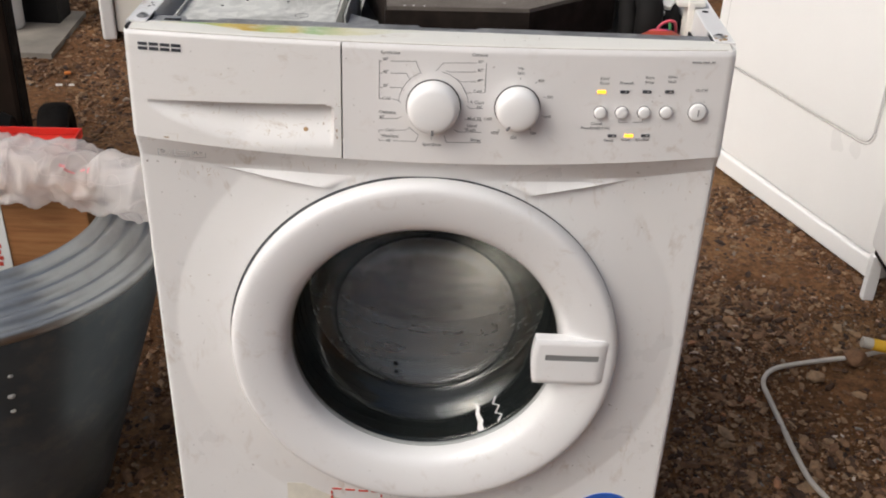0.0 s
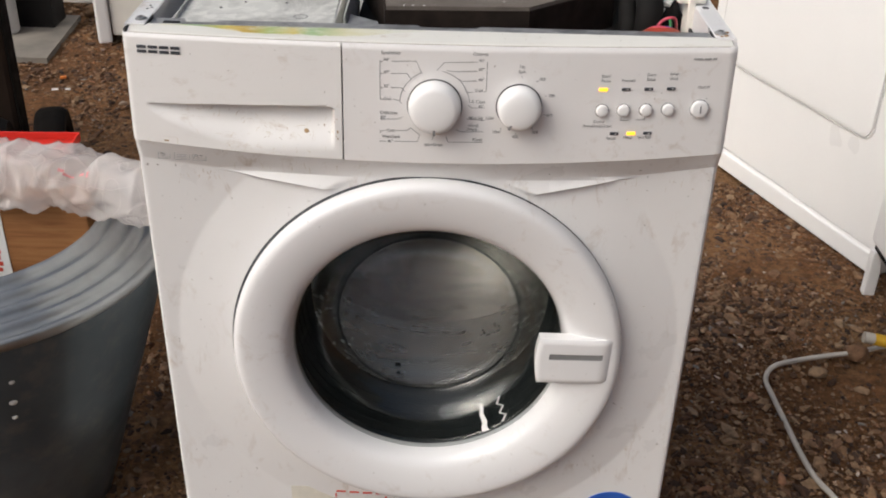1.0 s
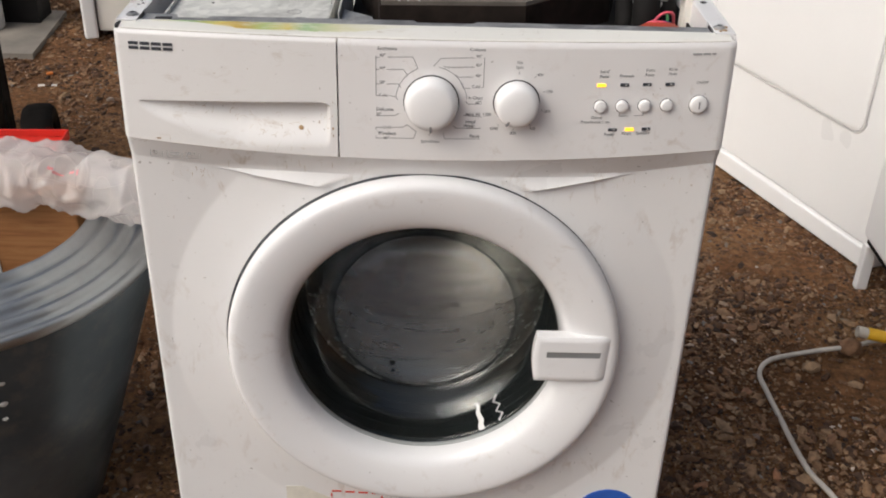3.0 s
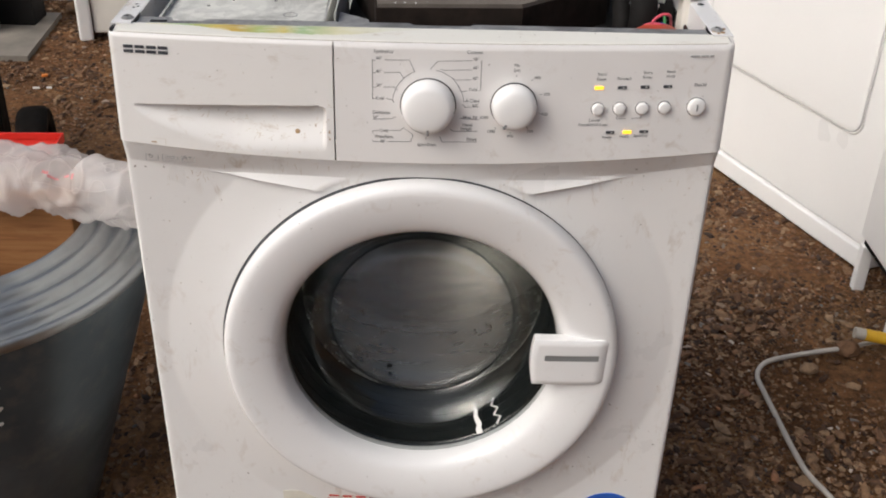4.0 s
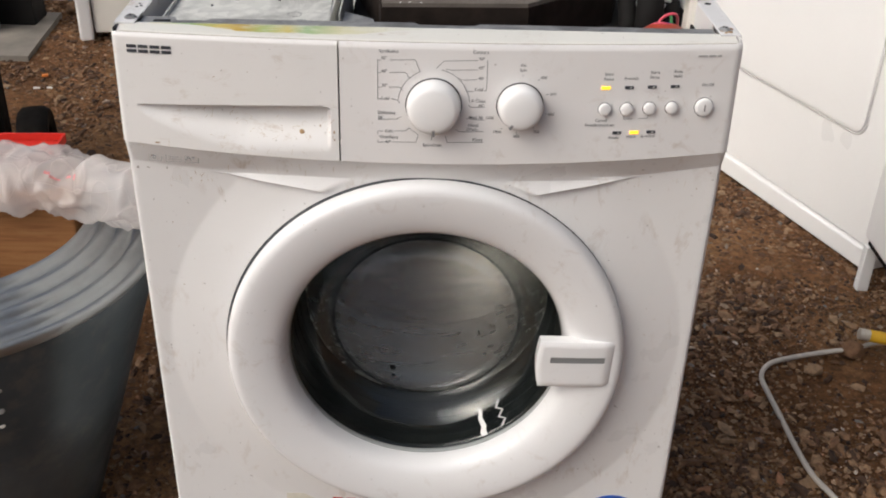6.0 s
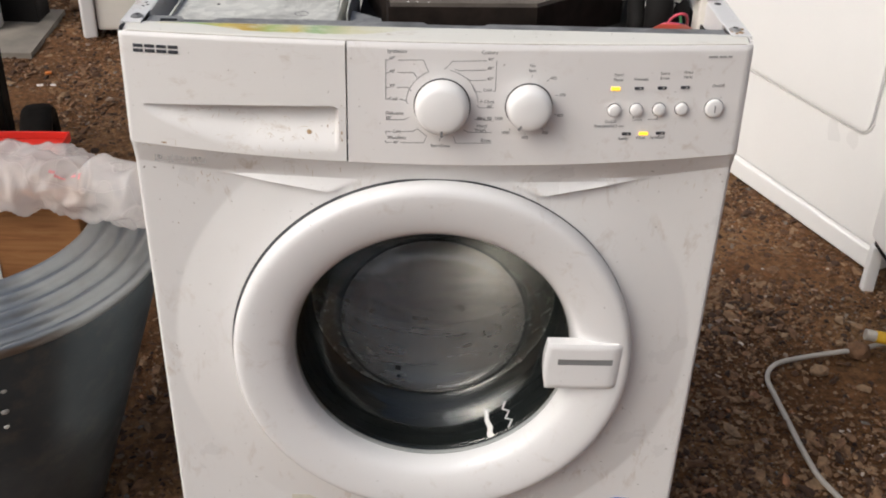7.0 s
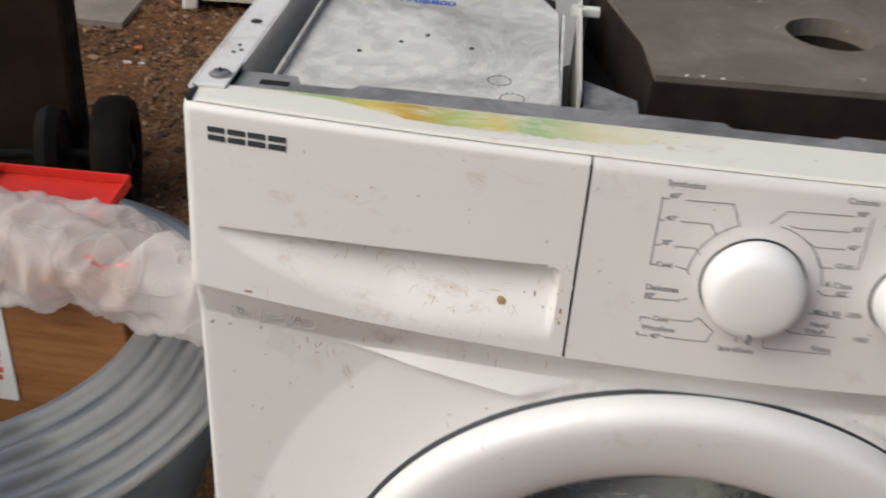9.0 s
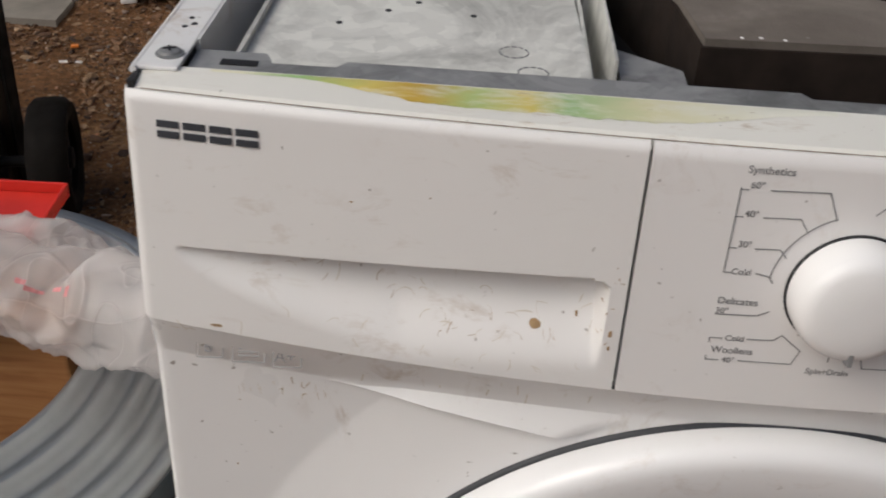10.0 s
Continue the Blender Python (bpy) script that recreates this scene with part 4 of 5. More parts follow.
smudges("drips", machine, body_y, ((-0.265, -0.215, 0.655, 0.664, 12, 0.005, 0.0002, True), (0.20, 0.285, 0.655, 0.668, 10, 0.006, 0.0002, True), (-0.20, -0.05, 0.668, 0.684, 9, 0.008, 0.0003, True)), 3, M_SMEAR, "faint dried drips under the band")
smudges("flecks", machine, body_y, ((-0.285, -0.235, 0.40, 0.66, 7, 0.0016, 0.0004, False), (0.22, 0.29, 0.25, 0.66, 6, 0.0016, 0.0004, False), (-0.262, -0.225, 0.655, 0.662, 5, 0.004, 0.0002, False)), 4, M_STAIN, "small brown flecks")

# energy marks moulded into the strip below the drawer
for k, w in enumerate((0.012, 0.015, 0.013)):
    x = -0.272 + 0.0185 * k
    bm = bmesh.new()
    z = 0.683
    m = Matrix.Translation((x, body_y(x, z) - 0.0006, z)) @ pose(0, 0, 0, 66, 0, 3)
    for s in (-1, 1):
        box(bm, -w / 2, w / 2, s * 0.0048 - 0.0003, s * 0.0048 + 0.0003, 0, 0.0004, m=m)
        box(bm, s * w / 2 - 0.0003, s * w / 2 + 0.0003, -0.0048, 0.0048, 0, 0.0004, m=m)
    if k == 1:
        for q in (-0.0018, 0.0, 0.0018):
            box(bm, -w * 0.32, w * 0.32, q - 0.0003, q + 0.0003, 0, 0.0004, m=m)
    mark = part("printed_mark", bm, M_PALEINK, machine, "small grey printed class mark")
    if k != 1:
        cu = bpy.data.curves.new("sign", "FONT")
        cu.body, cu.size, cu.align_x, cu.align_y = ("6", "", "A+")[k], 0.0082, "CENTER", "CENTER"
        tmp = new("tmp_sign", cu)
        me = bpy.data.meshes.new_from_object(tmp.evaluated_get(bpy.context.evaluated_depsgraph_get()))
        bpy.data.objects.remove(tmp)
        me.transform(m @ Matrix.Translation((-0.001, 0, 0.0004)))
        me.name = "sign"
        me.materials.clear()
        me.materials.append(M_INK)
        sign = new("sign", me)
        sign.parent, sign.matrix_parent_inverse = mark, parent_world(mark).inverted()

# ---- open top of the machine ----
bm = bmesh.new()
nx = 80
cols = []
for i in range(nx + 1):
    x = -0.2965 + 0.593 * i / nx
    f = panel_y(x, 0.809)
    cols.append([bm.verts.new(q) for q in ((x, f + 0.0018, 0.8040), (x, f + 0.0020, 0.8094), (x, f + 0.0040, 0.8104), (x, 0.0290, 0.8125), (x, 0.030, 0.809), (x, 0.030, 0.790))])
for a, b in zip(cols, cols[1:]):
    for k in range(5):
        bm.faces.new((a[k], b[k], b[k + 1], a[k + 1]))
flange = part("top_flange", bm, enamel("yellowed_flange_enamel", (0.77, 0.755, 0.70), 0.8, 0.4, (1, 3, 1)), machine, "white top flange, scratched and dirty")


def flange_point(x, v, lift):
    """Point on the flange: v runs from its front lip to its back."""
    f = panel_y(x, 0.809) + 0.0040
    return Vector((x, f + (0.0290 - f) * v, 0.8104 + 0.0021 * v + lift))


bm = bmesh.new()
cols = []
for i in range(161):
    u = i / 160
    x = -0.268 + 0.262 * u
    end = ease(u / 0.12) * ease((1 - u) / 0.35)
    lo = 0.90 - (0.55 + 0.09 * noise.noise(Vector((x * 60, 0, 1))) + 0.06 * noise.noise(Vector((x * 210, 0, 2)))) * ease((u - 0.12) / 0.25) * ease((1 - u) / 0.3) - 0.05
    hi = 0.965 + 0.02 * noise.noise(Vector((x * 240, 0, 6)))
    cols.append([bm.verts.new(flange_point(x, lo + (hi - lo) * k / 4, 0.0002 + 0.0004 * math.sin(math.pi * k / 4))) for k in range(5)])
for a, b in zip(cols, cols[1:]):
    for k in range(4):
        bm.faces.new((a[k], b[k], b[k + 1], a[k + 1]))
part("glue_residue", bm, M_STRIP, flange, "yellow and green glue residue", True)
# dirt caught in the seam between fascia and flange
bm = bmesh.new()
pts = [(-0.294 + 0.588 * k / 120, panel_y(-0.294 + 0.588 * k / 120, 0.809) + 0.0016, 0.8093) for k in range(121)]
tube(bm, pts, lambda u: 0.00022 + 0.00022 * abs(noise.noise(Vector((u * 45, 0, 3)))), 5)
part("seam_dirt", bm, simple("dark_seam_dirt", (0.26, 0.21, 0.155), 0.8, vary=0.4, scale=200), flange, "thin line of brown dirt in the seam")
bm = bmesh.new()
outline = [(-0.281, 0.0305), (0.281, 0.0305), (0.281, 0.052), (0.05, 0.052), (0.045, 0.047), (-0.010, 0.047), (-0.014, 0.053), (-0.214, 0.053), (-0.218, 0.046), (-0.246, 0.046), (-0.250, 0.056), (-0.281, 0.056)]
prism(bm, outline, 0.8075, 0.8095)
box(bm, -0.278, 0.278, 0.0305, 0.032, 0.77, 0.8075)
bar = part("cross_bar", bm, M_GALV_DK, machine, "dull galvanised front cross bar")
bm = bmesh.new()
box(bm, -0.268, -0.252, 0.0405, 0.046, 0.8093, 0.8101)
part("bar_slot", bm, M_BLACK, bar)


def rail(s):
    bm = bmesh.new()
    xo, xi = s * 0.3000, s * 0.2815
    box(bm, min(xo, xi), max(xo, xi), 0.024, 0.50, 0.8120, 0.8140, 0.0008)
    box(bm, xi - 0.001, xi + 0.001, 0.0575, 0.50, 0.762, 0.8135)
    tube(bm, [(xo, 0.022, 0.8128), (xo, 0.2, 0.8130), (xo, 0.50, 0.8130)], 0.0016, 8)
    r = part("side_rail", bm, M_RAIL, machine, "white painted steel top rail with holes")
    for hx, hy, hr in ((0.2905, 0.120, 0.0036), (0.2905, 0.070, 0.0014), (0.2870, 0.074, 0.0014), (0.2900, 0.081, 0.0014), (0.290, 0.24, 0.0034))[:5 if s < 0 else 1]:
        bm = bmesh.new()
        lathe(bm, ((0, 0.8143), (hr, 0.8143), (hr, 0.8138), (0, 0.8138)), pose(s * hx, hy, 0), 16)
        part("rail_hole", bm, M_BLACK, r)
    bm = bmesh.new()
    lathe(bm, ((0.0062, 0.8138), (0.0062, 0.8146), (0.0050, 0.8149), (0.0046, 0.8159), (0.003, 0.8166), (0, 0.8168)), pose(s * 0.2885, 0.038, 0), 18)
    screw = part("screw", bm, M_GALV_DK, r, "zinc screw", 40)
    if s > 0:
        bm = bmesh.new()
        for k, (dx, dy, rr) in enumerate(((-0.0035, -0.004, 0.0022), (0.004, -0.007, 0.0026), (-0.001, -0.010, 0.0016), (0.007, 0.002, 0.0018))):
            lathe(bm, ((0, 0.8145 + k * 0.0002), (rr, 0.8143 + k * 0.0002), (rr, 0.8136), (0, 0.8136)), pose(0.2885 + dx, 0.038 + dy, 0), 9)
        part("rust_patch", bm, M_STAIN, r, "brown rust patches at the corner")
    for a in (0, 90):
        bm = bmesh.new()
        box(bm, -0.0028, 0.0028, -0.0005, 0.0005, 0.8163, 0.8170, m=pose(s * 0.2885, 0.038, 0, 0, 0, a + 20))
        part("screw_cross", bm, M_BLACK, screw)


rail(-1)
rail(1)
# dark notch at the corner behind the fascia
bm = bmesh.new()
box(bm, -0.2996, -0.2968, 0.0120, 0.0238, 0.804, 0.8122)
part("corner_gap", bm, M_BLACK, machine)

# dispenser housing under its steel cover
bm = bmesh.new()
outline = [(-0.266, 0.064), (-0.102, 0.066), (-0.1065, 0.232), (-0.128, 0.280), (-0.245, 0.280), (-0.270, 0.245)]
prism(bm, outline, 0.7965, 0.7985)
box(bm, -0.1035, -0.1015, 0.066, 0.232, 0.745, 0.7975)
box(bm, -0.268, -0.266, 0.064, 0.26, 0.77, 0.803)
cover = part("dispenser_cover", bm, M_GALV, machine, "stained galvanised steel cover over the dispenser")
# Box is coloured black so the gap beside the cover looks shaded.
bm = bmesh.new()
box(bm, -0.262, -0.108, 0.072, 0.27, 0.70, 0.796, 0.004)
part("dispenser_box", bm, M_TUB_SHADE, machine, "plastic dispenser box, coloured black for the shade beside its cover")
cu = bpy.data.curves.new("stamp", "FONT")
cu.body, cu.size, cu.align_x, cu.align_y, cu.offset = "2941706800", 0.0118, "CENTER", "CENTER", 0.0003
tmp = new("tmp_stamp", cu)
me = bpy.data.meshes.new_from_object(tmp.evaluated_get(bpy.context.evaluated_depsgraph_get()))
bpy.data.objects.remove(tmp)
me.transform(Matrix.Translation((-0.2075, 0.228, 0.7989)) @ pose(0, 0, 0, 0, 0, -1))
me.name = "blue_stamp"
me.materials.clear()
me.materials.append(M_BLUEINK)
stamp = new("blue_stamp", me)
stamp.parent, stamp.matrix_parent_inverse = cover, parent_world(cover).inverted()
for x, y, r in ((-0.139, 0.104, 0.0070), (-0.130, 0.080, 0.0070)):
    for a in range(12):
        bm = bmesh.new()
        box(bm, -0.0013, 0.0013, r - 0.0004, r + 0.0004, 0.7986, 0.7989, m=pose(x, y, 0, 0, 0, a * 30))
        part("stamp_mark", bm, M_INK, cover)
for x, y in ((-0.205, 0.150), (-0.190, 0.165), (-0.160, 0.150), (-0.228, 0.128)):
    bm = bmesh.new()
    lathe(bm, ((0, 0.7990), (0.0016, 0.7990), (0.0016, 0.7984), (0, 0.7984)), pose(x, y, 0), 12)
    part("cover_hole", bm, M_BLACK, cover)
bm = bmesh.new()
prism(bm, [(-0.092, 0.085), (-0.0905, 0.085), (-0.0905, 0.27), (-0.092, 0.27)], 0.74, 0.806)
box(bm, -0.098, -0.078, 0.225, 0.232, 0.800, 0.806, 0.001)
part("dispenser_bracket", bm, M_GALV, machine, "thin upright steel bracket")
bm = bmesh.new()
prism(bm, [(-0.0885, 0.058), (-0.057, 0.058), (-0.057, 0.099), (-0.0885, 0.122)], 0.7945, 0.797)
part("inner_ledge", bm, M_GALV_DK, machine, "dull steel ledge")

# tub and concrete weight
part("tub", ring_of(((0.205, 0.128), (0.252, 0.135), (0.262, 0.150), (0.262, 0.40), (0.20, 0.44), (0.0, 0.45)), 64), M_TUB_SHADE, machine, "black plastic outer tub", 40)
# Step and sides carry the cavity's shade as a darker colour than the top.
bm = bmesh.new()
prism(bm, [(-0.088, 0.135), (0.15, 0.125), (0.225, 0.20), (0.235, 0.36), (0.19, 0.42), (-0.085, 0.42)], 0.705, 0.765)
part("weight_base", bm, M_TUB_SHADE, machine, "lower step of the weight, coloured dark for the shade")
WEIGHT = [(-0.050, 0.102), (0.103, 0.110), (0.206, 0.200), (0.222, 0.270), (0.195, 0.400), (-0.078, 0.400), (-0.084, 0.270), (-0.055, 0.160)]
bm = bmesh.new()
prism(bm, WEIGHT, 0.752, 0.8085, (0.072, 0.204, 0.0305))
part("weight_shell", bm, simple("shaded_concrete", (0.020, 0.014, 0.011), 0.85, vary=0.4, scale=40, spec=0.2), machine, "sides of the counterweight, coloured dark for the shade they stand in")
bm = bmesh.new()
prism(bm, [(x * 0.985 + 0.001, y * 0.985 + 0.0035) for x, y in WEIGHT], 0.800, 0.8125, (0.072, 0.204, 0.0295))
part("counterweight", bm, M_CONCRETE, machine, "dark concrete counterweight with a round hole")
for x, y in ((-0.030, 0.108), (-0.0205, 0.1094), (-0.009, 0.1085)):
    bm = bmesh.new()
    box(bm, x - 0.0012, x + 0.0012, y - 0.0015, y + 0.0016, 0.8105, 0.8126, 0.0006)
    part("chip", bm, M_PAPER, machine, "small pale chip")

# pressure switch, connectors and wiring
bm = bmesh.new()
lathe(bm, ((0.0, 0.795), (0.016, 0.795), (0.0245, 0.790), (0.0285, 0.780), (0.0285, 0.765), (0.022, 0.76), (0.022, 0.70), (0, 0.70)), pose(0.245, 0.098, 0), 36)
part("pressure_switch", bm, M_REDCAP, machine, "orange-red pressure switch cap", 40)
wires = ((M_WIRE_R, ((0.222, 0.120, 0.76), (0.232, 0.112, 0.792), (0.256, 0.110, 0.792), (0.270, 0.118, 0.77))),
         (M_WIRE_B, ((0.226, 0.126, 0.76), (0.240, 0.120, 0.789), (0.262, 0.120, 0.788), (0.272, 0.128, 0.76))),
         (M_WIRE_R, ((0.236, 0.134, 0.76), (0.246, 0.128, 0.794), (0.262, 0.130, 0.798), (0.27, 0.15, 0.77))),
         (M_WIRE_B, ((0.222, 0.140, 0.75), (0.236, 0.15, 0.786), (0.25, 0.18, 0.786), (0.24, 0.24, 0.78))),
         (M_WIRE_G, ((0.252, 0.14, 0.75), (0.262, 0.15, 0.786), (0.258, 0.20, 0.786), (0.25, 0.26, 0.78))),
         (M_WIRE_W, ((0.225, 0.19, 0.75), (0.238, 0.20, 0.792), (0.262, 0.23, 0.794), (0.27, 0.30, 0.78))),
         (M_WIRE_W, ((0.235, 0.20, 0.75), (0.25, 0.215, 0.798), (0.268, 0.25, 0.792), (0.265, 0.32, 0.78))))
for mt, pts in wires:
    bm = bmesh.new()
    tube(bm, spline(pts, 8), 0.0016, 8)
    part("wire", bm, mt, machine, "thin insulated wire", True)
for x, y, z, a in ((0.243, 0.165, 0.800, 30), (0.262, 0.180, 0.803, -25), (0.25, 0.225, 0.806, 50), (0.268, 0.262, 0.804, 10)):
    bm = bmesh.new()
    box(bm, -0.007, 0.007, -0.013, 0.013, -0.006, 0.006, 0.0015, pose(x, y, z, 15, 10, a))
    part("connector", bm, M_WIRE_W, machine, "white plastic wire connector")
bm = bmesh.new()
tube(bm, [(0.215, 0.165, 0.70), (0.218, 0.168, 0.78), (0.222, 0.22, 0.806), (0.225, 0.32, 0.80)], 0.010, 12)
part("hose", bm, M_DARKPL, machine, "black rubber hose", True)
for pts, r in ((((0.236, 0.150, 0.66), (0.236, 0.150, 0.74), (0.238, 0.152, 0.795), (0.240, 0.170, 0.805), (0.243, 0.20, 0.800)), 0.015), (((0.262, 0.165, 0.66), (0.262, 0.165, 0.76), (0.263, 0.172, 0.789), (0.265, 0.20, 0.792), (0.268, 0.27, 0.780)), 0.013)):
    bm = bmesh.new()
    tube(bm, spline(pts, 5), r, 14)
    part("hose", bm, M_DARKPL, machine, "black rubber hose", True)
# Added dark sheet: puts shade over the inner face of the side panel.
bm = bmesh.new()
box(bm, 0.2770, 0.2795, 0.060, 0.30, 0.66, 0.790, 0.001)
part("shade_sheet", bm, M_TUB_SHADE, machine, "added dark sheet for the shade inside the side panel")
bm = bmesh.new()
box(bm, 0.2735, 0.2815, 0.125, 0.150, 0.745, 0.822, 0.002)
box(bm, 0.262, 0.2925, 0.128, 0.148, 0.8155, 0.8215, 0.002)
part("bracket", bm, M_CREAM, machine, "cream plastic bracket")

# the machine stands turned by a degree
machine.matrix_basis = pose(0.0014, 0.0015, 0, 0, 0, 1.04) @ pose(0, 0.25, 0)

# ---- metal bin with packing waste ----
BX, BY = -0.625, 0.219
waste_bin = thing("metal_bin", BX, BY, 0, "tapered blue-grey metal bin with a ribbed shoulder", "bin")
BM = pose(BX, BY, 0)
bm = bmesh.new()
lathe(bm, ((0, 0.0), (0.134, 0.0), (0.136, 0.006), (0.2685, 0.425), (0.266, 0.432), (0.179, 0.436), (0.128, 0.012), (0, 0.012)), BM, 96)
part("bin_body", bm, M_BIN, waste_bin, smooth=50)
# shoulder of four rounded ribs, each a step higher towards the mouth
bm = bmesh.new()
rim = [(0.2675, 0.4265), (0.2720, 0.4330), (0.2728, 0.4400), (0.2695, 0.4450)]
for k in range(4):
    r0, z0 = 0.2640 - 0.0212 * k, 0.4475 + 0.0078 * k
    rim += [(r0 - 0.0030, z0 - 0.0075), (r0 - 0.0060, z0 - 0.0080), (r0 - 0.0095, z0 - 0.0010), (r0 - 0.0125, z0 + 0.0045), (r0 - 0.0160, z0 + 0.0058), (r0 - 0.0192, z0 + 0.0035)]
rim += [(0.1805, 0.470), (0.1795, 0.4375)]
lathe(bm, rim, BM, 112)
part("shoulder", bm, M_BINRIM, waste_bin, "pale ribbed metal shoulder", True)
for dx, z, r in ((0.0, 0.335, 0.0055), (0.004, 0.372, 0.004), (-0.002, 0.305, 0.004)):
    bm = bmesh.new()
    a = math.atan2(-0.02 - BY, -0.478 + dx - BX)
    rr = 0.136 + 0.1325 * (z - 0.006) / 0.424
    m = pose(BX, BY, z, 0, 0, math.degrees(a)) @ pose(rr, 0, 0, 0, 90 - 17, 0)
    lathe(bm, ((0, 0.0025), (r * 0.7, 0.002), (r, 0.0), (r, -0.003)), m, 16)
    part("rivet", bm, M_GALV, waste_bin, "pale rivet head", True)

card = thing("cardboard_box", -0.62, 0.27, 0.10, "brown wood-grained cardboard box with a label strip in the bin", "box")
bm = bmesh.new()
box(bm, -0.775, -0.459, 0.232, 0.305, 0.16, 0.505, 0.003)
part("carton", bm, M_CARD, card)
bm = bmesh.new()
box(bm, -0.603, -0.575, 0.2305, 0.2318, 0.36, 0.504)
strip = part("label_strip", bm, M_PAPER, card, "white label strip with blue and red print")
bm = bmesh.new()
box(bm, -0.640, -0.617, 0.2305, 0.2318, 0.36, 0.504)
strip2 = part("label_strip", bm, M_PAPER, card, "white label strip with blue and red print")
for st, x in ((strip, -0.589), (strip2, -0.6285)):
    for k in range(4):
        bm = bmesh.new()
        z = 0.492 - 0.0125 * k
        box(bm, x - 0.006, x + 0.006, 0.2300, 0.2307, z, z + 0.009)
        part("blue_print", bm, M_BLUEINK, st)
    for k in range(6):
        bm = bmesh.new()
        z = 0.432 - 0.0095 * k
        box(bm, x - 0.005, x + 0.004 - 0.002 * (k % 2), 0.2300, 0.2307, z, z + 0.006)
        part("red_print", bm, M_REDINK, st)


def crumpled(name, pts, radius, seed, label, flat=0.8, marks=()):
    """A crushed bag of film: a swept tube with sharp folds."""
    path = spline(pts, 22)
    bm = bmesh.new()
    sides, rings = 64, []
    n = len(path)
    for i, p in enumerate(path):
        d = (path[min(i + 1, n - 1)] - path[max(i - 1, 0)]).normalized()
        side = d.cross(Vector((0, 0, 1))).normalized()
        up = side.cross(d)
        ring = []
        for k in range(sides):
            a = 2 * math.pi * k / sides
            q = p + radius(i / (n - 1)) * (math.cos(a) * side + flat * math.sin(a) * up)
            s = q * 13 + Vector((seed, 0, 0))
            w = Vector((noise.noise(s), noise.noise(s + Vector((5, 0, 0))), noise.noise(s + Vector((0, 7, 0)))))
            s2 = s * 1.6 + w * 0.9
            fold = 2.2 * (1 - 2 * abs(noise.noise(s2))) + 0.85 * (1 - 2 * abs(noise.noise(s2 * 2.1))) + 0.06 * (1 - 2 * abs(noise.noise(s2 * 4.6)))
            q = q + (q - p).normalized() * 0.0065 * (fold - 1.0)
            ring.append(bm.verts.new(q))
        rings.append(ring)
    for a, b in zip(rings, rings[1:]):
        for k in range(sides):
            bm.faces.new((a[k], a[(k + 1) % sides], b[(k + 1) % sides], b[k]))
    bm.faces.new(rings[0])
    bm.faces.new(rings[-1][::-1])
    prints = []
    for u, k, w, h in marks:
        i0, pm = int(u * (n - 1)), bmesh.new()
        grid = [[pm.verts.new(rings[i][j].co + (rings[i][j].co - path[i]).normalized() * 0.0012) for j in range(k, k + h + 1)] for i in range(i0, i0 + w + 1)]
        for a, b in zip(grid, grid[1:]):
            for j in range(h):
                pm.faces.new((a[j], a[j + 1], b[j + 1], b[j]))
        prints.append(pm)
    ob = part(name, bm, M_FILM, None, "", True)
    for pm in prints:
        part("red_print", pm, M_PINK, ob, "faded red print")
    return tagged(ob, label=label, category="plastic bag")


M_PINK = simple("faded_red_print", (0.66, 0.27, 0.28), 0.4, vary=0.25, scale=120, bumps=0)


crumpled("plastic_bag", ((-0.86, 0.262, 0.495), (-0.74, 0.255, 0.518), (-0.62, 0.248, 0.526), (-0.53, 0.245, 0.523), (-0.45, 0.240, 0.516), (-0.38, 0.245, 0.512), (-0.325, 0.25, 0.513)),
         lambda t: 0.0425 * (0.5 + 0.5 * ease(t / 0.08)) * (1 + 0.10 * math.sin(t * 17)) * (1 - 0.1 * ease((t - 0.85) / 0.15)), 3.0, "crumpled milky plastic packing film lying over the bin", marks=((0.60, 10, 2, 1), (0.62, 9, 3, 1), (0.655, 10, 2, 1), (0.68, 9, 1, 2)))
crumpled("plastic_bag", ((-0.86, 0.30, 0.465), (-0.76, 0.300, 0.490), (-0.66, 0.300, 0.496), (-0.58, 0.300, 0.498), (-0.50, 0.300, 0.497), (-0.445, 0.297, 0.490)),
         lambda t: 0.045 * (0.5 + 0.5 * ease(t / 0.08)) * (1 - 0.5 * ease((t - 0.8) / 0.2)), 9.0, "puffed clear plastic bag heaped on the bin")
tray = thing("red_tray", -0.606, 0.372, 0.479, "red plastic tray propped on the bin's rim", "tray")
TM = pose(-0.602, 0.394, 0.486, 0, 0, 3)
for nm, args in (("tray_base", (-0.075, 0.07, -0.045, 0.045, 0.0, 0.003)), ("tray_wall", (-0.075, 0.07, 0.042, 0.045, 0.0035, 0.014)), ("tray_wall", (-0.035, 0.07, -0.045, -0.042, 0.0035, 0.016)), ("tray_wall", (0.067, 0.07, -0.0415, 0.0415, 0.0035, 0.0135)), ("tray_wall", (-0.075, -0.072, -0.0415, 0.0415, 0.0035, 0.012))):
    bm = bmesh.new()
    box(bm, *args, 0.001, TM)
    part(nm, bm, M_RED, tray)

# ---- hand truck with a dark slab ----
truck = thing("hand_truck", -0.95, 1.2, 0, "blue tubular hand truck with black rubber wheels", "hand truck")


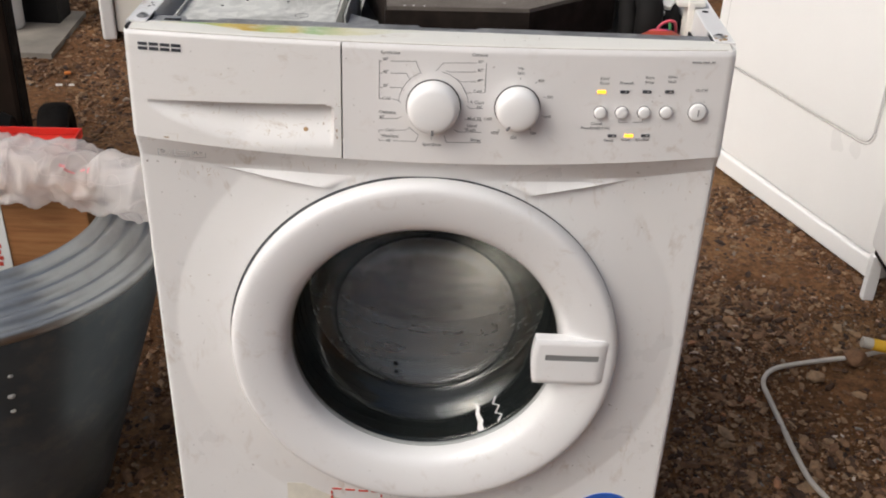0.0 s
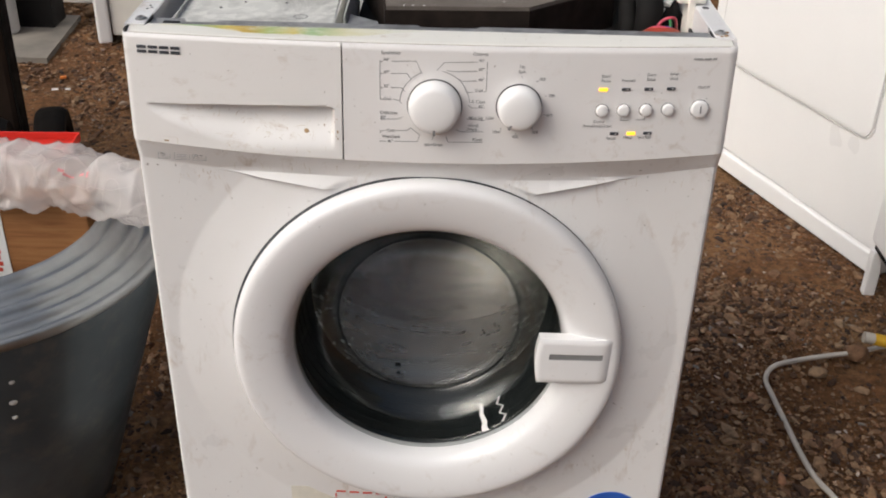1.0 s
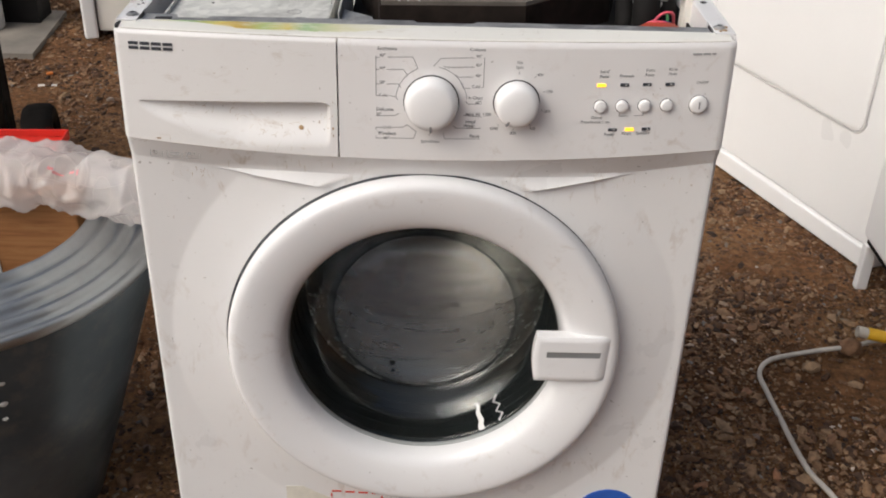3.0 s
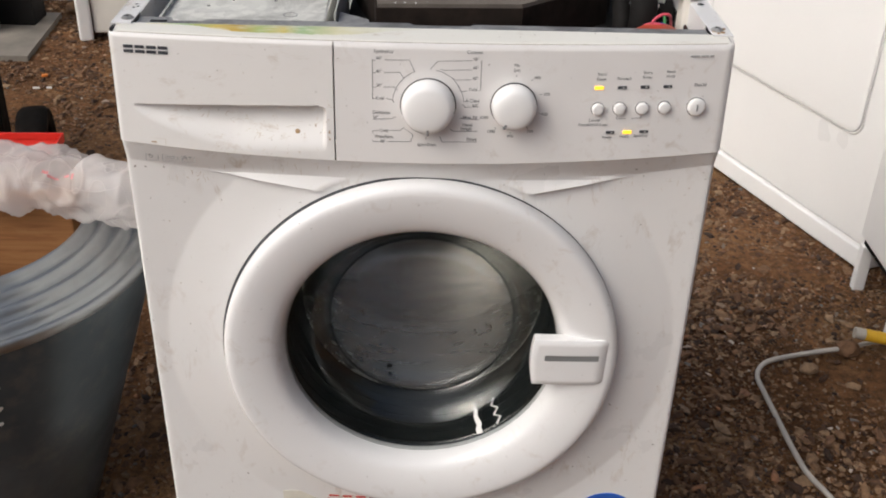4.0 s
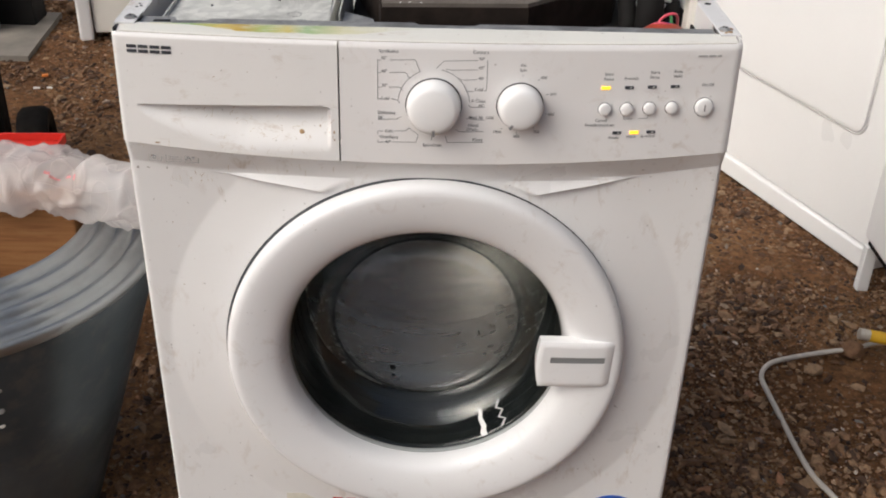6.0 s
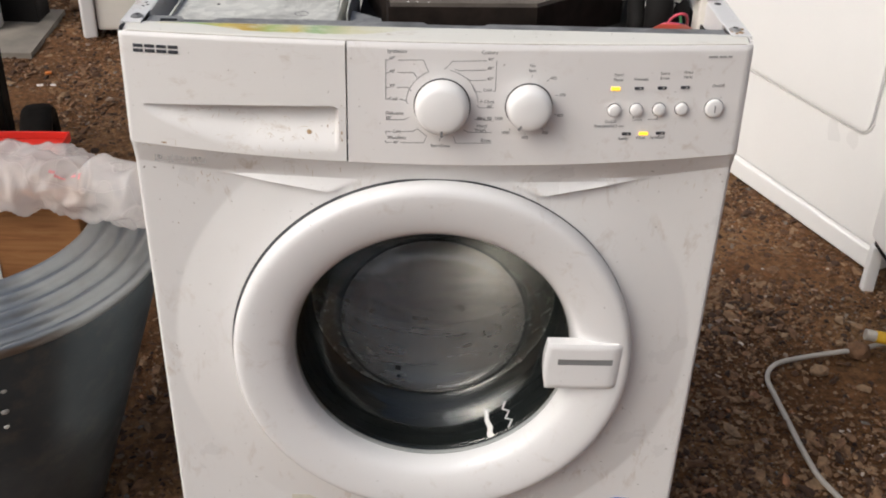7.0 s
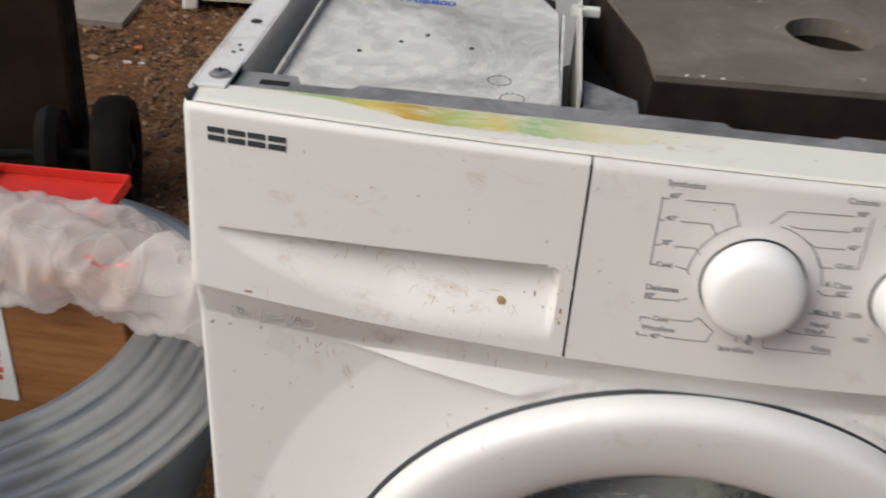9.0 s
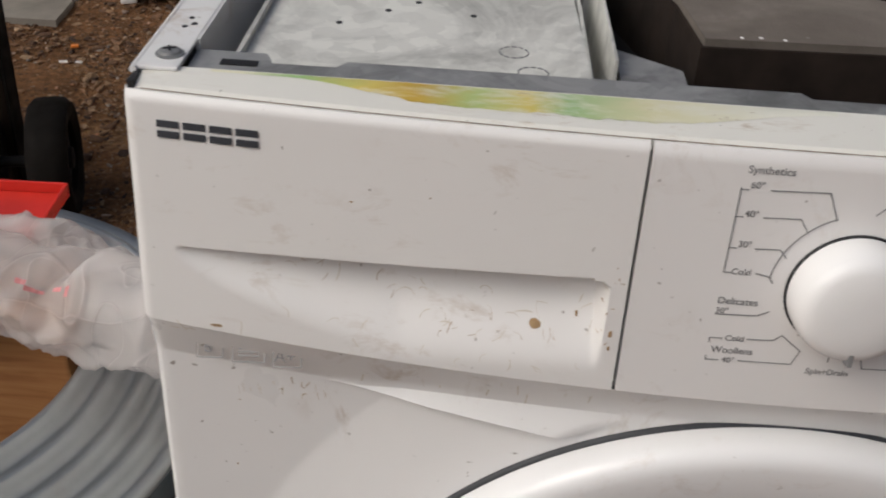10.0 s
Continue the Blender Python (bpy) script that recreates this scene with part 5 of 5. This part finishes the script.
def wheel(x, y, r):
    m = pose(x, y, r, 0, 0, 15) @ pose(0, 0, 0, 0, 90, 0)
    bm = bmesh.new()
    w = 0.033
    lathe(bm, ((r * 0.62, -w * 0.8), (r * 0.72, -w), (r * 0.9, -w), (r * 0.985, -w * 0.7), (r, -w * 0.3), (r, w * 0.3), (r * 0.985, w * 0.7), (r * 0.9, w), (r * 0.72, w), (r * 0.62, w * 0.8)), m, 40, True)
    wh = part("wheel", bm, M_TYRE, truck, "black rubber wheel", 40)
    bm = bmesh.new()
    lathe(bm, ((0, w * 0.9), (0.018, w * 0.9), (0.022, w * 0.55), (r * 0.6, w * 0.5), (r * 0.62, -w * 0.5), (0.02, -w * 0.5), (0, -w * 0.5)), m, 32)
    part("rim", bm, M_DARKPL, wh, "dark wheel rim", 40)


wheel(-0.893, 1.175, 0.107)
wheel(-1.33, 1.06, 0.107)
bm = bmesh.new()
tube(bm, [(-1.32, 1.055, 0.107), (-0.90, 1.168, 0.107)], 0.010, 10)
part("axle", bm, M_DARKPL, truck)
for pts in (((-1.150, 1.05, 0.02), (-1.112, 1.05, 0.16), (-1.030, 1.05, 0.45), (-0.955, 1.06, 0.72), (-0.90, 1.07, 1.00)),):
    bm = bmesh.new()
    tube(bm, pts, 0.022, 12)
    part("frame_tube", bm, M_BLUE, truck, "scratched blue frame tube", True)
bm = bmesh.new()
tube(bm, ((-1.125, 1.052, 0.107), (-1.150, 1.10, 0.107)), 0.014, 8)
part("frame_foot", bm, M_BLUE, truck)
bm = bmesh.new()
lathe(bm, ((0, -0.02), (0.075, -0.02), (0.085, 0), (0.075, 0.02), (0, 0.02)), pose(-1.01, 1.16, 0.107, 0, 0, 15) @ pose(0, 0, 0, 0, 90, 0), 28)
part("wheel_bracket", bm, M_DARKPL, truck, "black round wheel bracket", 40)

slab_thing = thing("black_panel", -1.07, 1.26, 0, "dull black upright panel standing on the soil", "panel")
bm = bmesh.new()
box(bm, -0.09, 0.09, -0.03, 0.03, 0, 0.95, 0.012, pose(-1.093, 1.255, 0, -2, 0, 10))
part("panel_body", bm, simple("matt_black", (0.020, 0.012, 0.008), 0.8, vary=0.35, scale=8, spec=0.15), slab_thing)
for ex in (-0.0925, 0.0925):
    bm = bmesh.new()
    box(bm, ex - 0.0022, ex + 0.0022, -0.031, 0.031, 0.002, 0.952, 0.001, pose(-1.093, 1.255, 0, -2, 0, 10))
    part("edge_trim", bm, M_TYRE, slab_thing, "worn black edge trim")
bm = bmesh.new()
box(bm, -0.09, 0.09, -0.012, 0.012, 0, 0.30, 0.006, pose(-1.26, 1.36, 0, -2, 0, 20))
tagged(part("cream_board", bm, M_CREAM), "cream painted board standing behind the hand truck", "board")


# ---- other white appliances ----
def appliance_side():
    """Cabinet whose pressed side panel faces the yard."""
    ob = thing("white_appliance", 0.92, 1.2, 0, "white appliance cabinet with a pressed side panel", "appliance")
    d = Vector((-0.3925, 0.9197, 0))
    e = Vector((0.9197, 0.3925, 0))
    m = Matrix((d, -e, Vector((0, 0, 1)))).transposed().to_4x4()
    m.translation = Vector((0.912, 0.924, 0))
    bm = bmesh.new()
    box(bm, 0.004, 0.68, -0.55, -0.004, 0.052, 0.86, 0.012, m, 3)
    part("cabinet", bm, M_WHITE2, ob)
    bm = bmesh.new()
    box(bm, 0.0, 0.68, -0.55, 0.002, 0.004, 0.050, 0.006, m, 3)
    part("plinth", bm, M_WHITE2, ob, "white plinth")
    # pressed field: raised rectangle with rounded corners
    bm = bmesh.new()
    x0, x1, z0, z1, r = 0.098, 0.635, 0.274, 0.80, 0.030
    loop = []
    for cx, cz, a0 in ((x0 + r, z0 + r, 180), (x1 - r, z0 + r, 270), (x1 - r, z1 - r, 0), (x0 + r, z1 - r, 90)):
        loop += [(cx, cz, a0 + 15 * k) for k in range(7)]
    rings = []
    for grow, h in ((0.0, -0.0045), (-0.001, 0.0006), (-0.006, 0.0022), (-0.012, 0.0026)):
        rings.append([bm.verts.new(m @ Vector((cx + (r + grow) * math.cos(radians(a)), h, cz + (r + grow) * math.sin(radians(a))))) for cx, cz, a in loop])
    for a, b in zip(rings, rings[1:]):
        for k in range(len(loop)):
            n = (k + 1) % len(loop)
            bm.faces.new((a[k], a[n], b[n], b[k]))
    bm.faces.new(rings[-1])
    part("pressed_field", bm, M_WHITE2, ob, "pressed rectangular field", 25)
    # grey bead round the field; the groove's shade is in its colour
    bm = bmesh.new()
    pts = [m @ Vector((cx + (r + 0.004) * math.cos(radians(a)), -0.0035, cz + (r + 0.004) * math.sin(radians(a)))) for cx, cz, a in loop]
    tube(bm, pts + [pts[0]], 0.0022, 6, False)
    part("groove_shade_bead", bm, M_GROOVE, ob, "grey bead coloured as the shade in the groove round the field", True)


appliance_side()

fridge = thing("white_cabinet", 1.1, 0.75, 0, "white cabinet on short legs beside a grey cable", "cabinet")
bm = bmesh.new()
box(bm, 0.872, 1.40, 0.665, 0.885, 0.115, 0.90, 0.008)
part("cabinet", bm, M_WHITE2, fridge)
for lx, ly in ((0.874, 0.672), (1.37, 0.672), (0.874, 0.86), (1.37, 0.86)):
    bm = bmesh.new()
    box(bm, lx, lx + 0.024, ly, ly + 0.02, -0.004, 0.10, 0.003)
    part("leg", bm, M_WHITE2, fridge, "white square leg")
bm = bmesh.new()
box(bm, 0.88, 1.39, 0.675, 0.875, 0.1, 0.1149)
part("underside", bm, M_DARKPL, fridge)

back = thing("white_appliance", -0.9, 2.5, 0, "cream-white appliance standing further back on the soil", "appliance")
bm_m = pose(-1.098, 2.226, 0, 0, 0, 7)
bm = bmesh.new()
box(bm, 0, 0.58, 0, 0.55, 0.02, 0.86, 0.010, bm_m)
part("cabinet", bm, M_CREAM, back)
bm = bmesh.new()
box(bm, -0.045, -0.002, -0.012, 0.55, 0.0, 0.86, 0.008, bm_m @ pose(0, 0, 0, 0, 0, 12))
part("side_panel", bm, M_WHITE2, back, "bright white side panel")
for fx in (0.05, 0.5):
    bm = bmesh.new()
    box(bm, fx, fx + 0.04, 0.05, 0.09, -0.003, 0.02, 0.0, bm_m)
    part("foot", bm, M_DARKPL, back)

bm = bmesh.new()
prism(bm, [(-1.241, 2.026), (-1.275, 2.44), (-2.05, 2.42), (-2.0, 2.01)], -0.004, 0.014)
tagged(part("flat_board", bm, M_BOARD), "weathered grey board lying on the soil", "board")
canister = thing("plastic_canister", -1.455, 2.25, 0.014, "pale grey plastic canister on the weathered board", "canister")
bm = bmesh.new()
lathe(bm, ((0, 0.014), (0.040, 0.014), (0.046, 0.020), (0.047, 0.20), (0.040, 0.225), (0.018, 0.24), (0, 0.24)), pose(-1.455, 2.25, 0), 28)
part("canister_body", bm, M_GREYBOX, canister, "", 40)
bm = bmesh.new()
lathe(bm, ((0.0, 0.2402), (0.020, 0.2402), (0.020, 0.262), (0, 0.264)), pose(-1.455, 2.25, 0), 20)
part("canister_cap", bm, M_DARKPL, canister, "black screw cap", 40)
crate = thing("dark_crate", -1.65, 2.36, 0.014, "dark plastic crate on the weathered board", "crate")
bm = bmesh.new()
box(bm, -1.98, -1.315, 2.305, 2.415, 0.014, 0.024)
part("crate_floor", bm, M_DARKPL, crate)
for args in ((-1.98, -1.315, 2.305, 2.315, 0.024, 0.30), (-1.98, -1.315, 2.405, 2.415, 0.024, 0.30), (-1.98, -1.97, 2.315, 2.405, 0.024, 0.30), (-1.325, -1.315, 2.315, 2.405, 0.024, 0.30)):
    bm = bmesh.new()
    box(bm, *args, 0.002)
    part("crate_wall", bm, M_DARKPL, crate)
bm = bmesh.new()
box(bm, -2.0, -1.27, 2.62, 2.66, -0.003, 0.34, 0.006)
tagged(part("white_plank", bm, M_WHITE2), "whitish plank standing on edge behind the crate", "plank")


def rock(x, y, s, seed, label):
    bm = bmesh.new()
    bmesh.ops.create_icosphere(bm, subdivisions=3, radius=1)
    for v in bm.verts:
        n = v.co.normalized()
        k = 1 + 0.35 * noise.noise(n * 1.5 + Vector((seed, 0, 0))) + 0.15 * noise.noise(n * 4 + Vector((seed, 2, 0)))
        v.co = Vector((x + n.x * s * k, y + n.y * s * 0.8 * k, max(-0.005, s * 0.35 + n.z * s * 0.62 * k)))
    tagged(part("stone", bm, M_PEBBLE, None, "", 45), label, "stone")


rock(-1.245, 2.50, 0.035, 1.0, "rounded grey-brown stone on the soil")
rock(0.700, 0.576, 0.016, 4.0, "pinkish stone beside the cable")
rock(0.790, 0.640, 0.024, 6.0, "brown stone under the yellow handle")
rock(0.60, 0.425, 0.012, 8.0, "pale flat stone beside the cable")

# ---- cable and yellow handle ----
bm = bmesh.new()
tube(bm, spline([(0.66, 0.16, 0.008), (0.636, 0.245, 0.008), (0.616, 0.297, 0.008), (0.607, 0.363, 0.009), (0.603, 0.419, 0.010), (0.598, 0.495, 0.010), (0.597, 0.543, 0.010), (0.614, 0.577, 0.010), (0.646, 0.598, 0.010), (0.726, 0.624, 0.009), (0.795, 0.640, 0.010), (0.850, 0.660, 0.010), (0.90, 0.650, 0.008), (0.98, 0.60, 0.008)], 10), 0.0045, 10)
tagged(part("power_cable", bm, M_CABLE, None, "", True), "pale grey power cable lying on the soil", "cable")
tool = thing("yellow_handle", 0.9, 0.63, 0.0, "yellow plastic tool handle with a milky tip", "tool handle")
A, B = Vector((0.792, 0.632, 0.050)), Vector((1.06, 0.60, 0.012))
bm = bmesh.new()
tube(bm, [A.lerp(B, 0.07 + 0.93 * k / 6) for k in range(7)], 0.0115, 16)
part("grip", bm, M_YELLOW, tool, "", 50)
bm = bmesh.new()
tube(bm, [A, A.lerp(B, 0.02), A.lerp(B, 0.069)], 0.0105, 16)
part("tip", bm, M_CLEAR, tool, "milky plastic tip", 50)
bm = bmesh.new()
box(bm, -0.026, 0.026, -0.0025, 0.0025, -0.004, 0.001, 0.0, pose(-1.127, 1.82, 0, 0, 0, 6))
tagged(part("paper_scrap", bm, M_PAPER), "thin pale scrap lying on the soil", "scrap")
bm = bmesh.new()
box(bm, -0.009, 0.009, -0.006, 0.006, -0.003, 0.003, 0.001, pose(-1.151, 1.91, 0, 0, 0, 20))
tagged(part("orange_scrap", bm, simple("orange_plastic", (0.6, 0.18, 0.03), 0.5)), "small orange plastic scrap on the soil", "scrap")
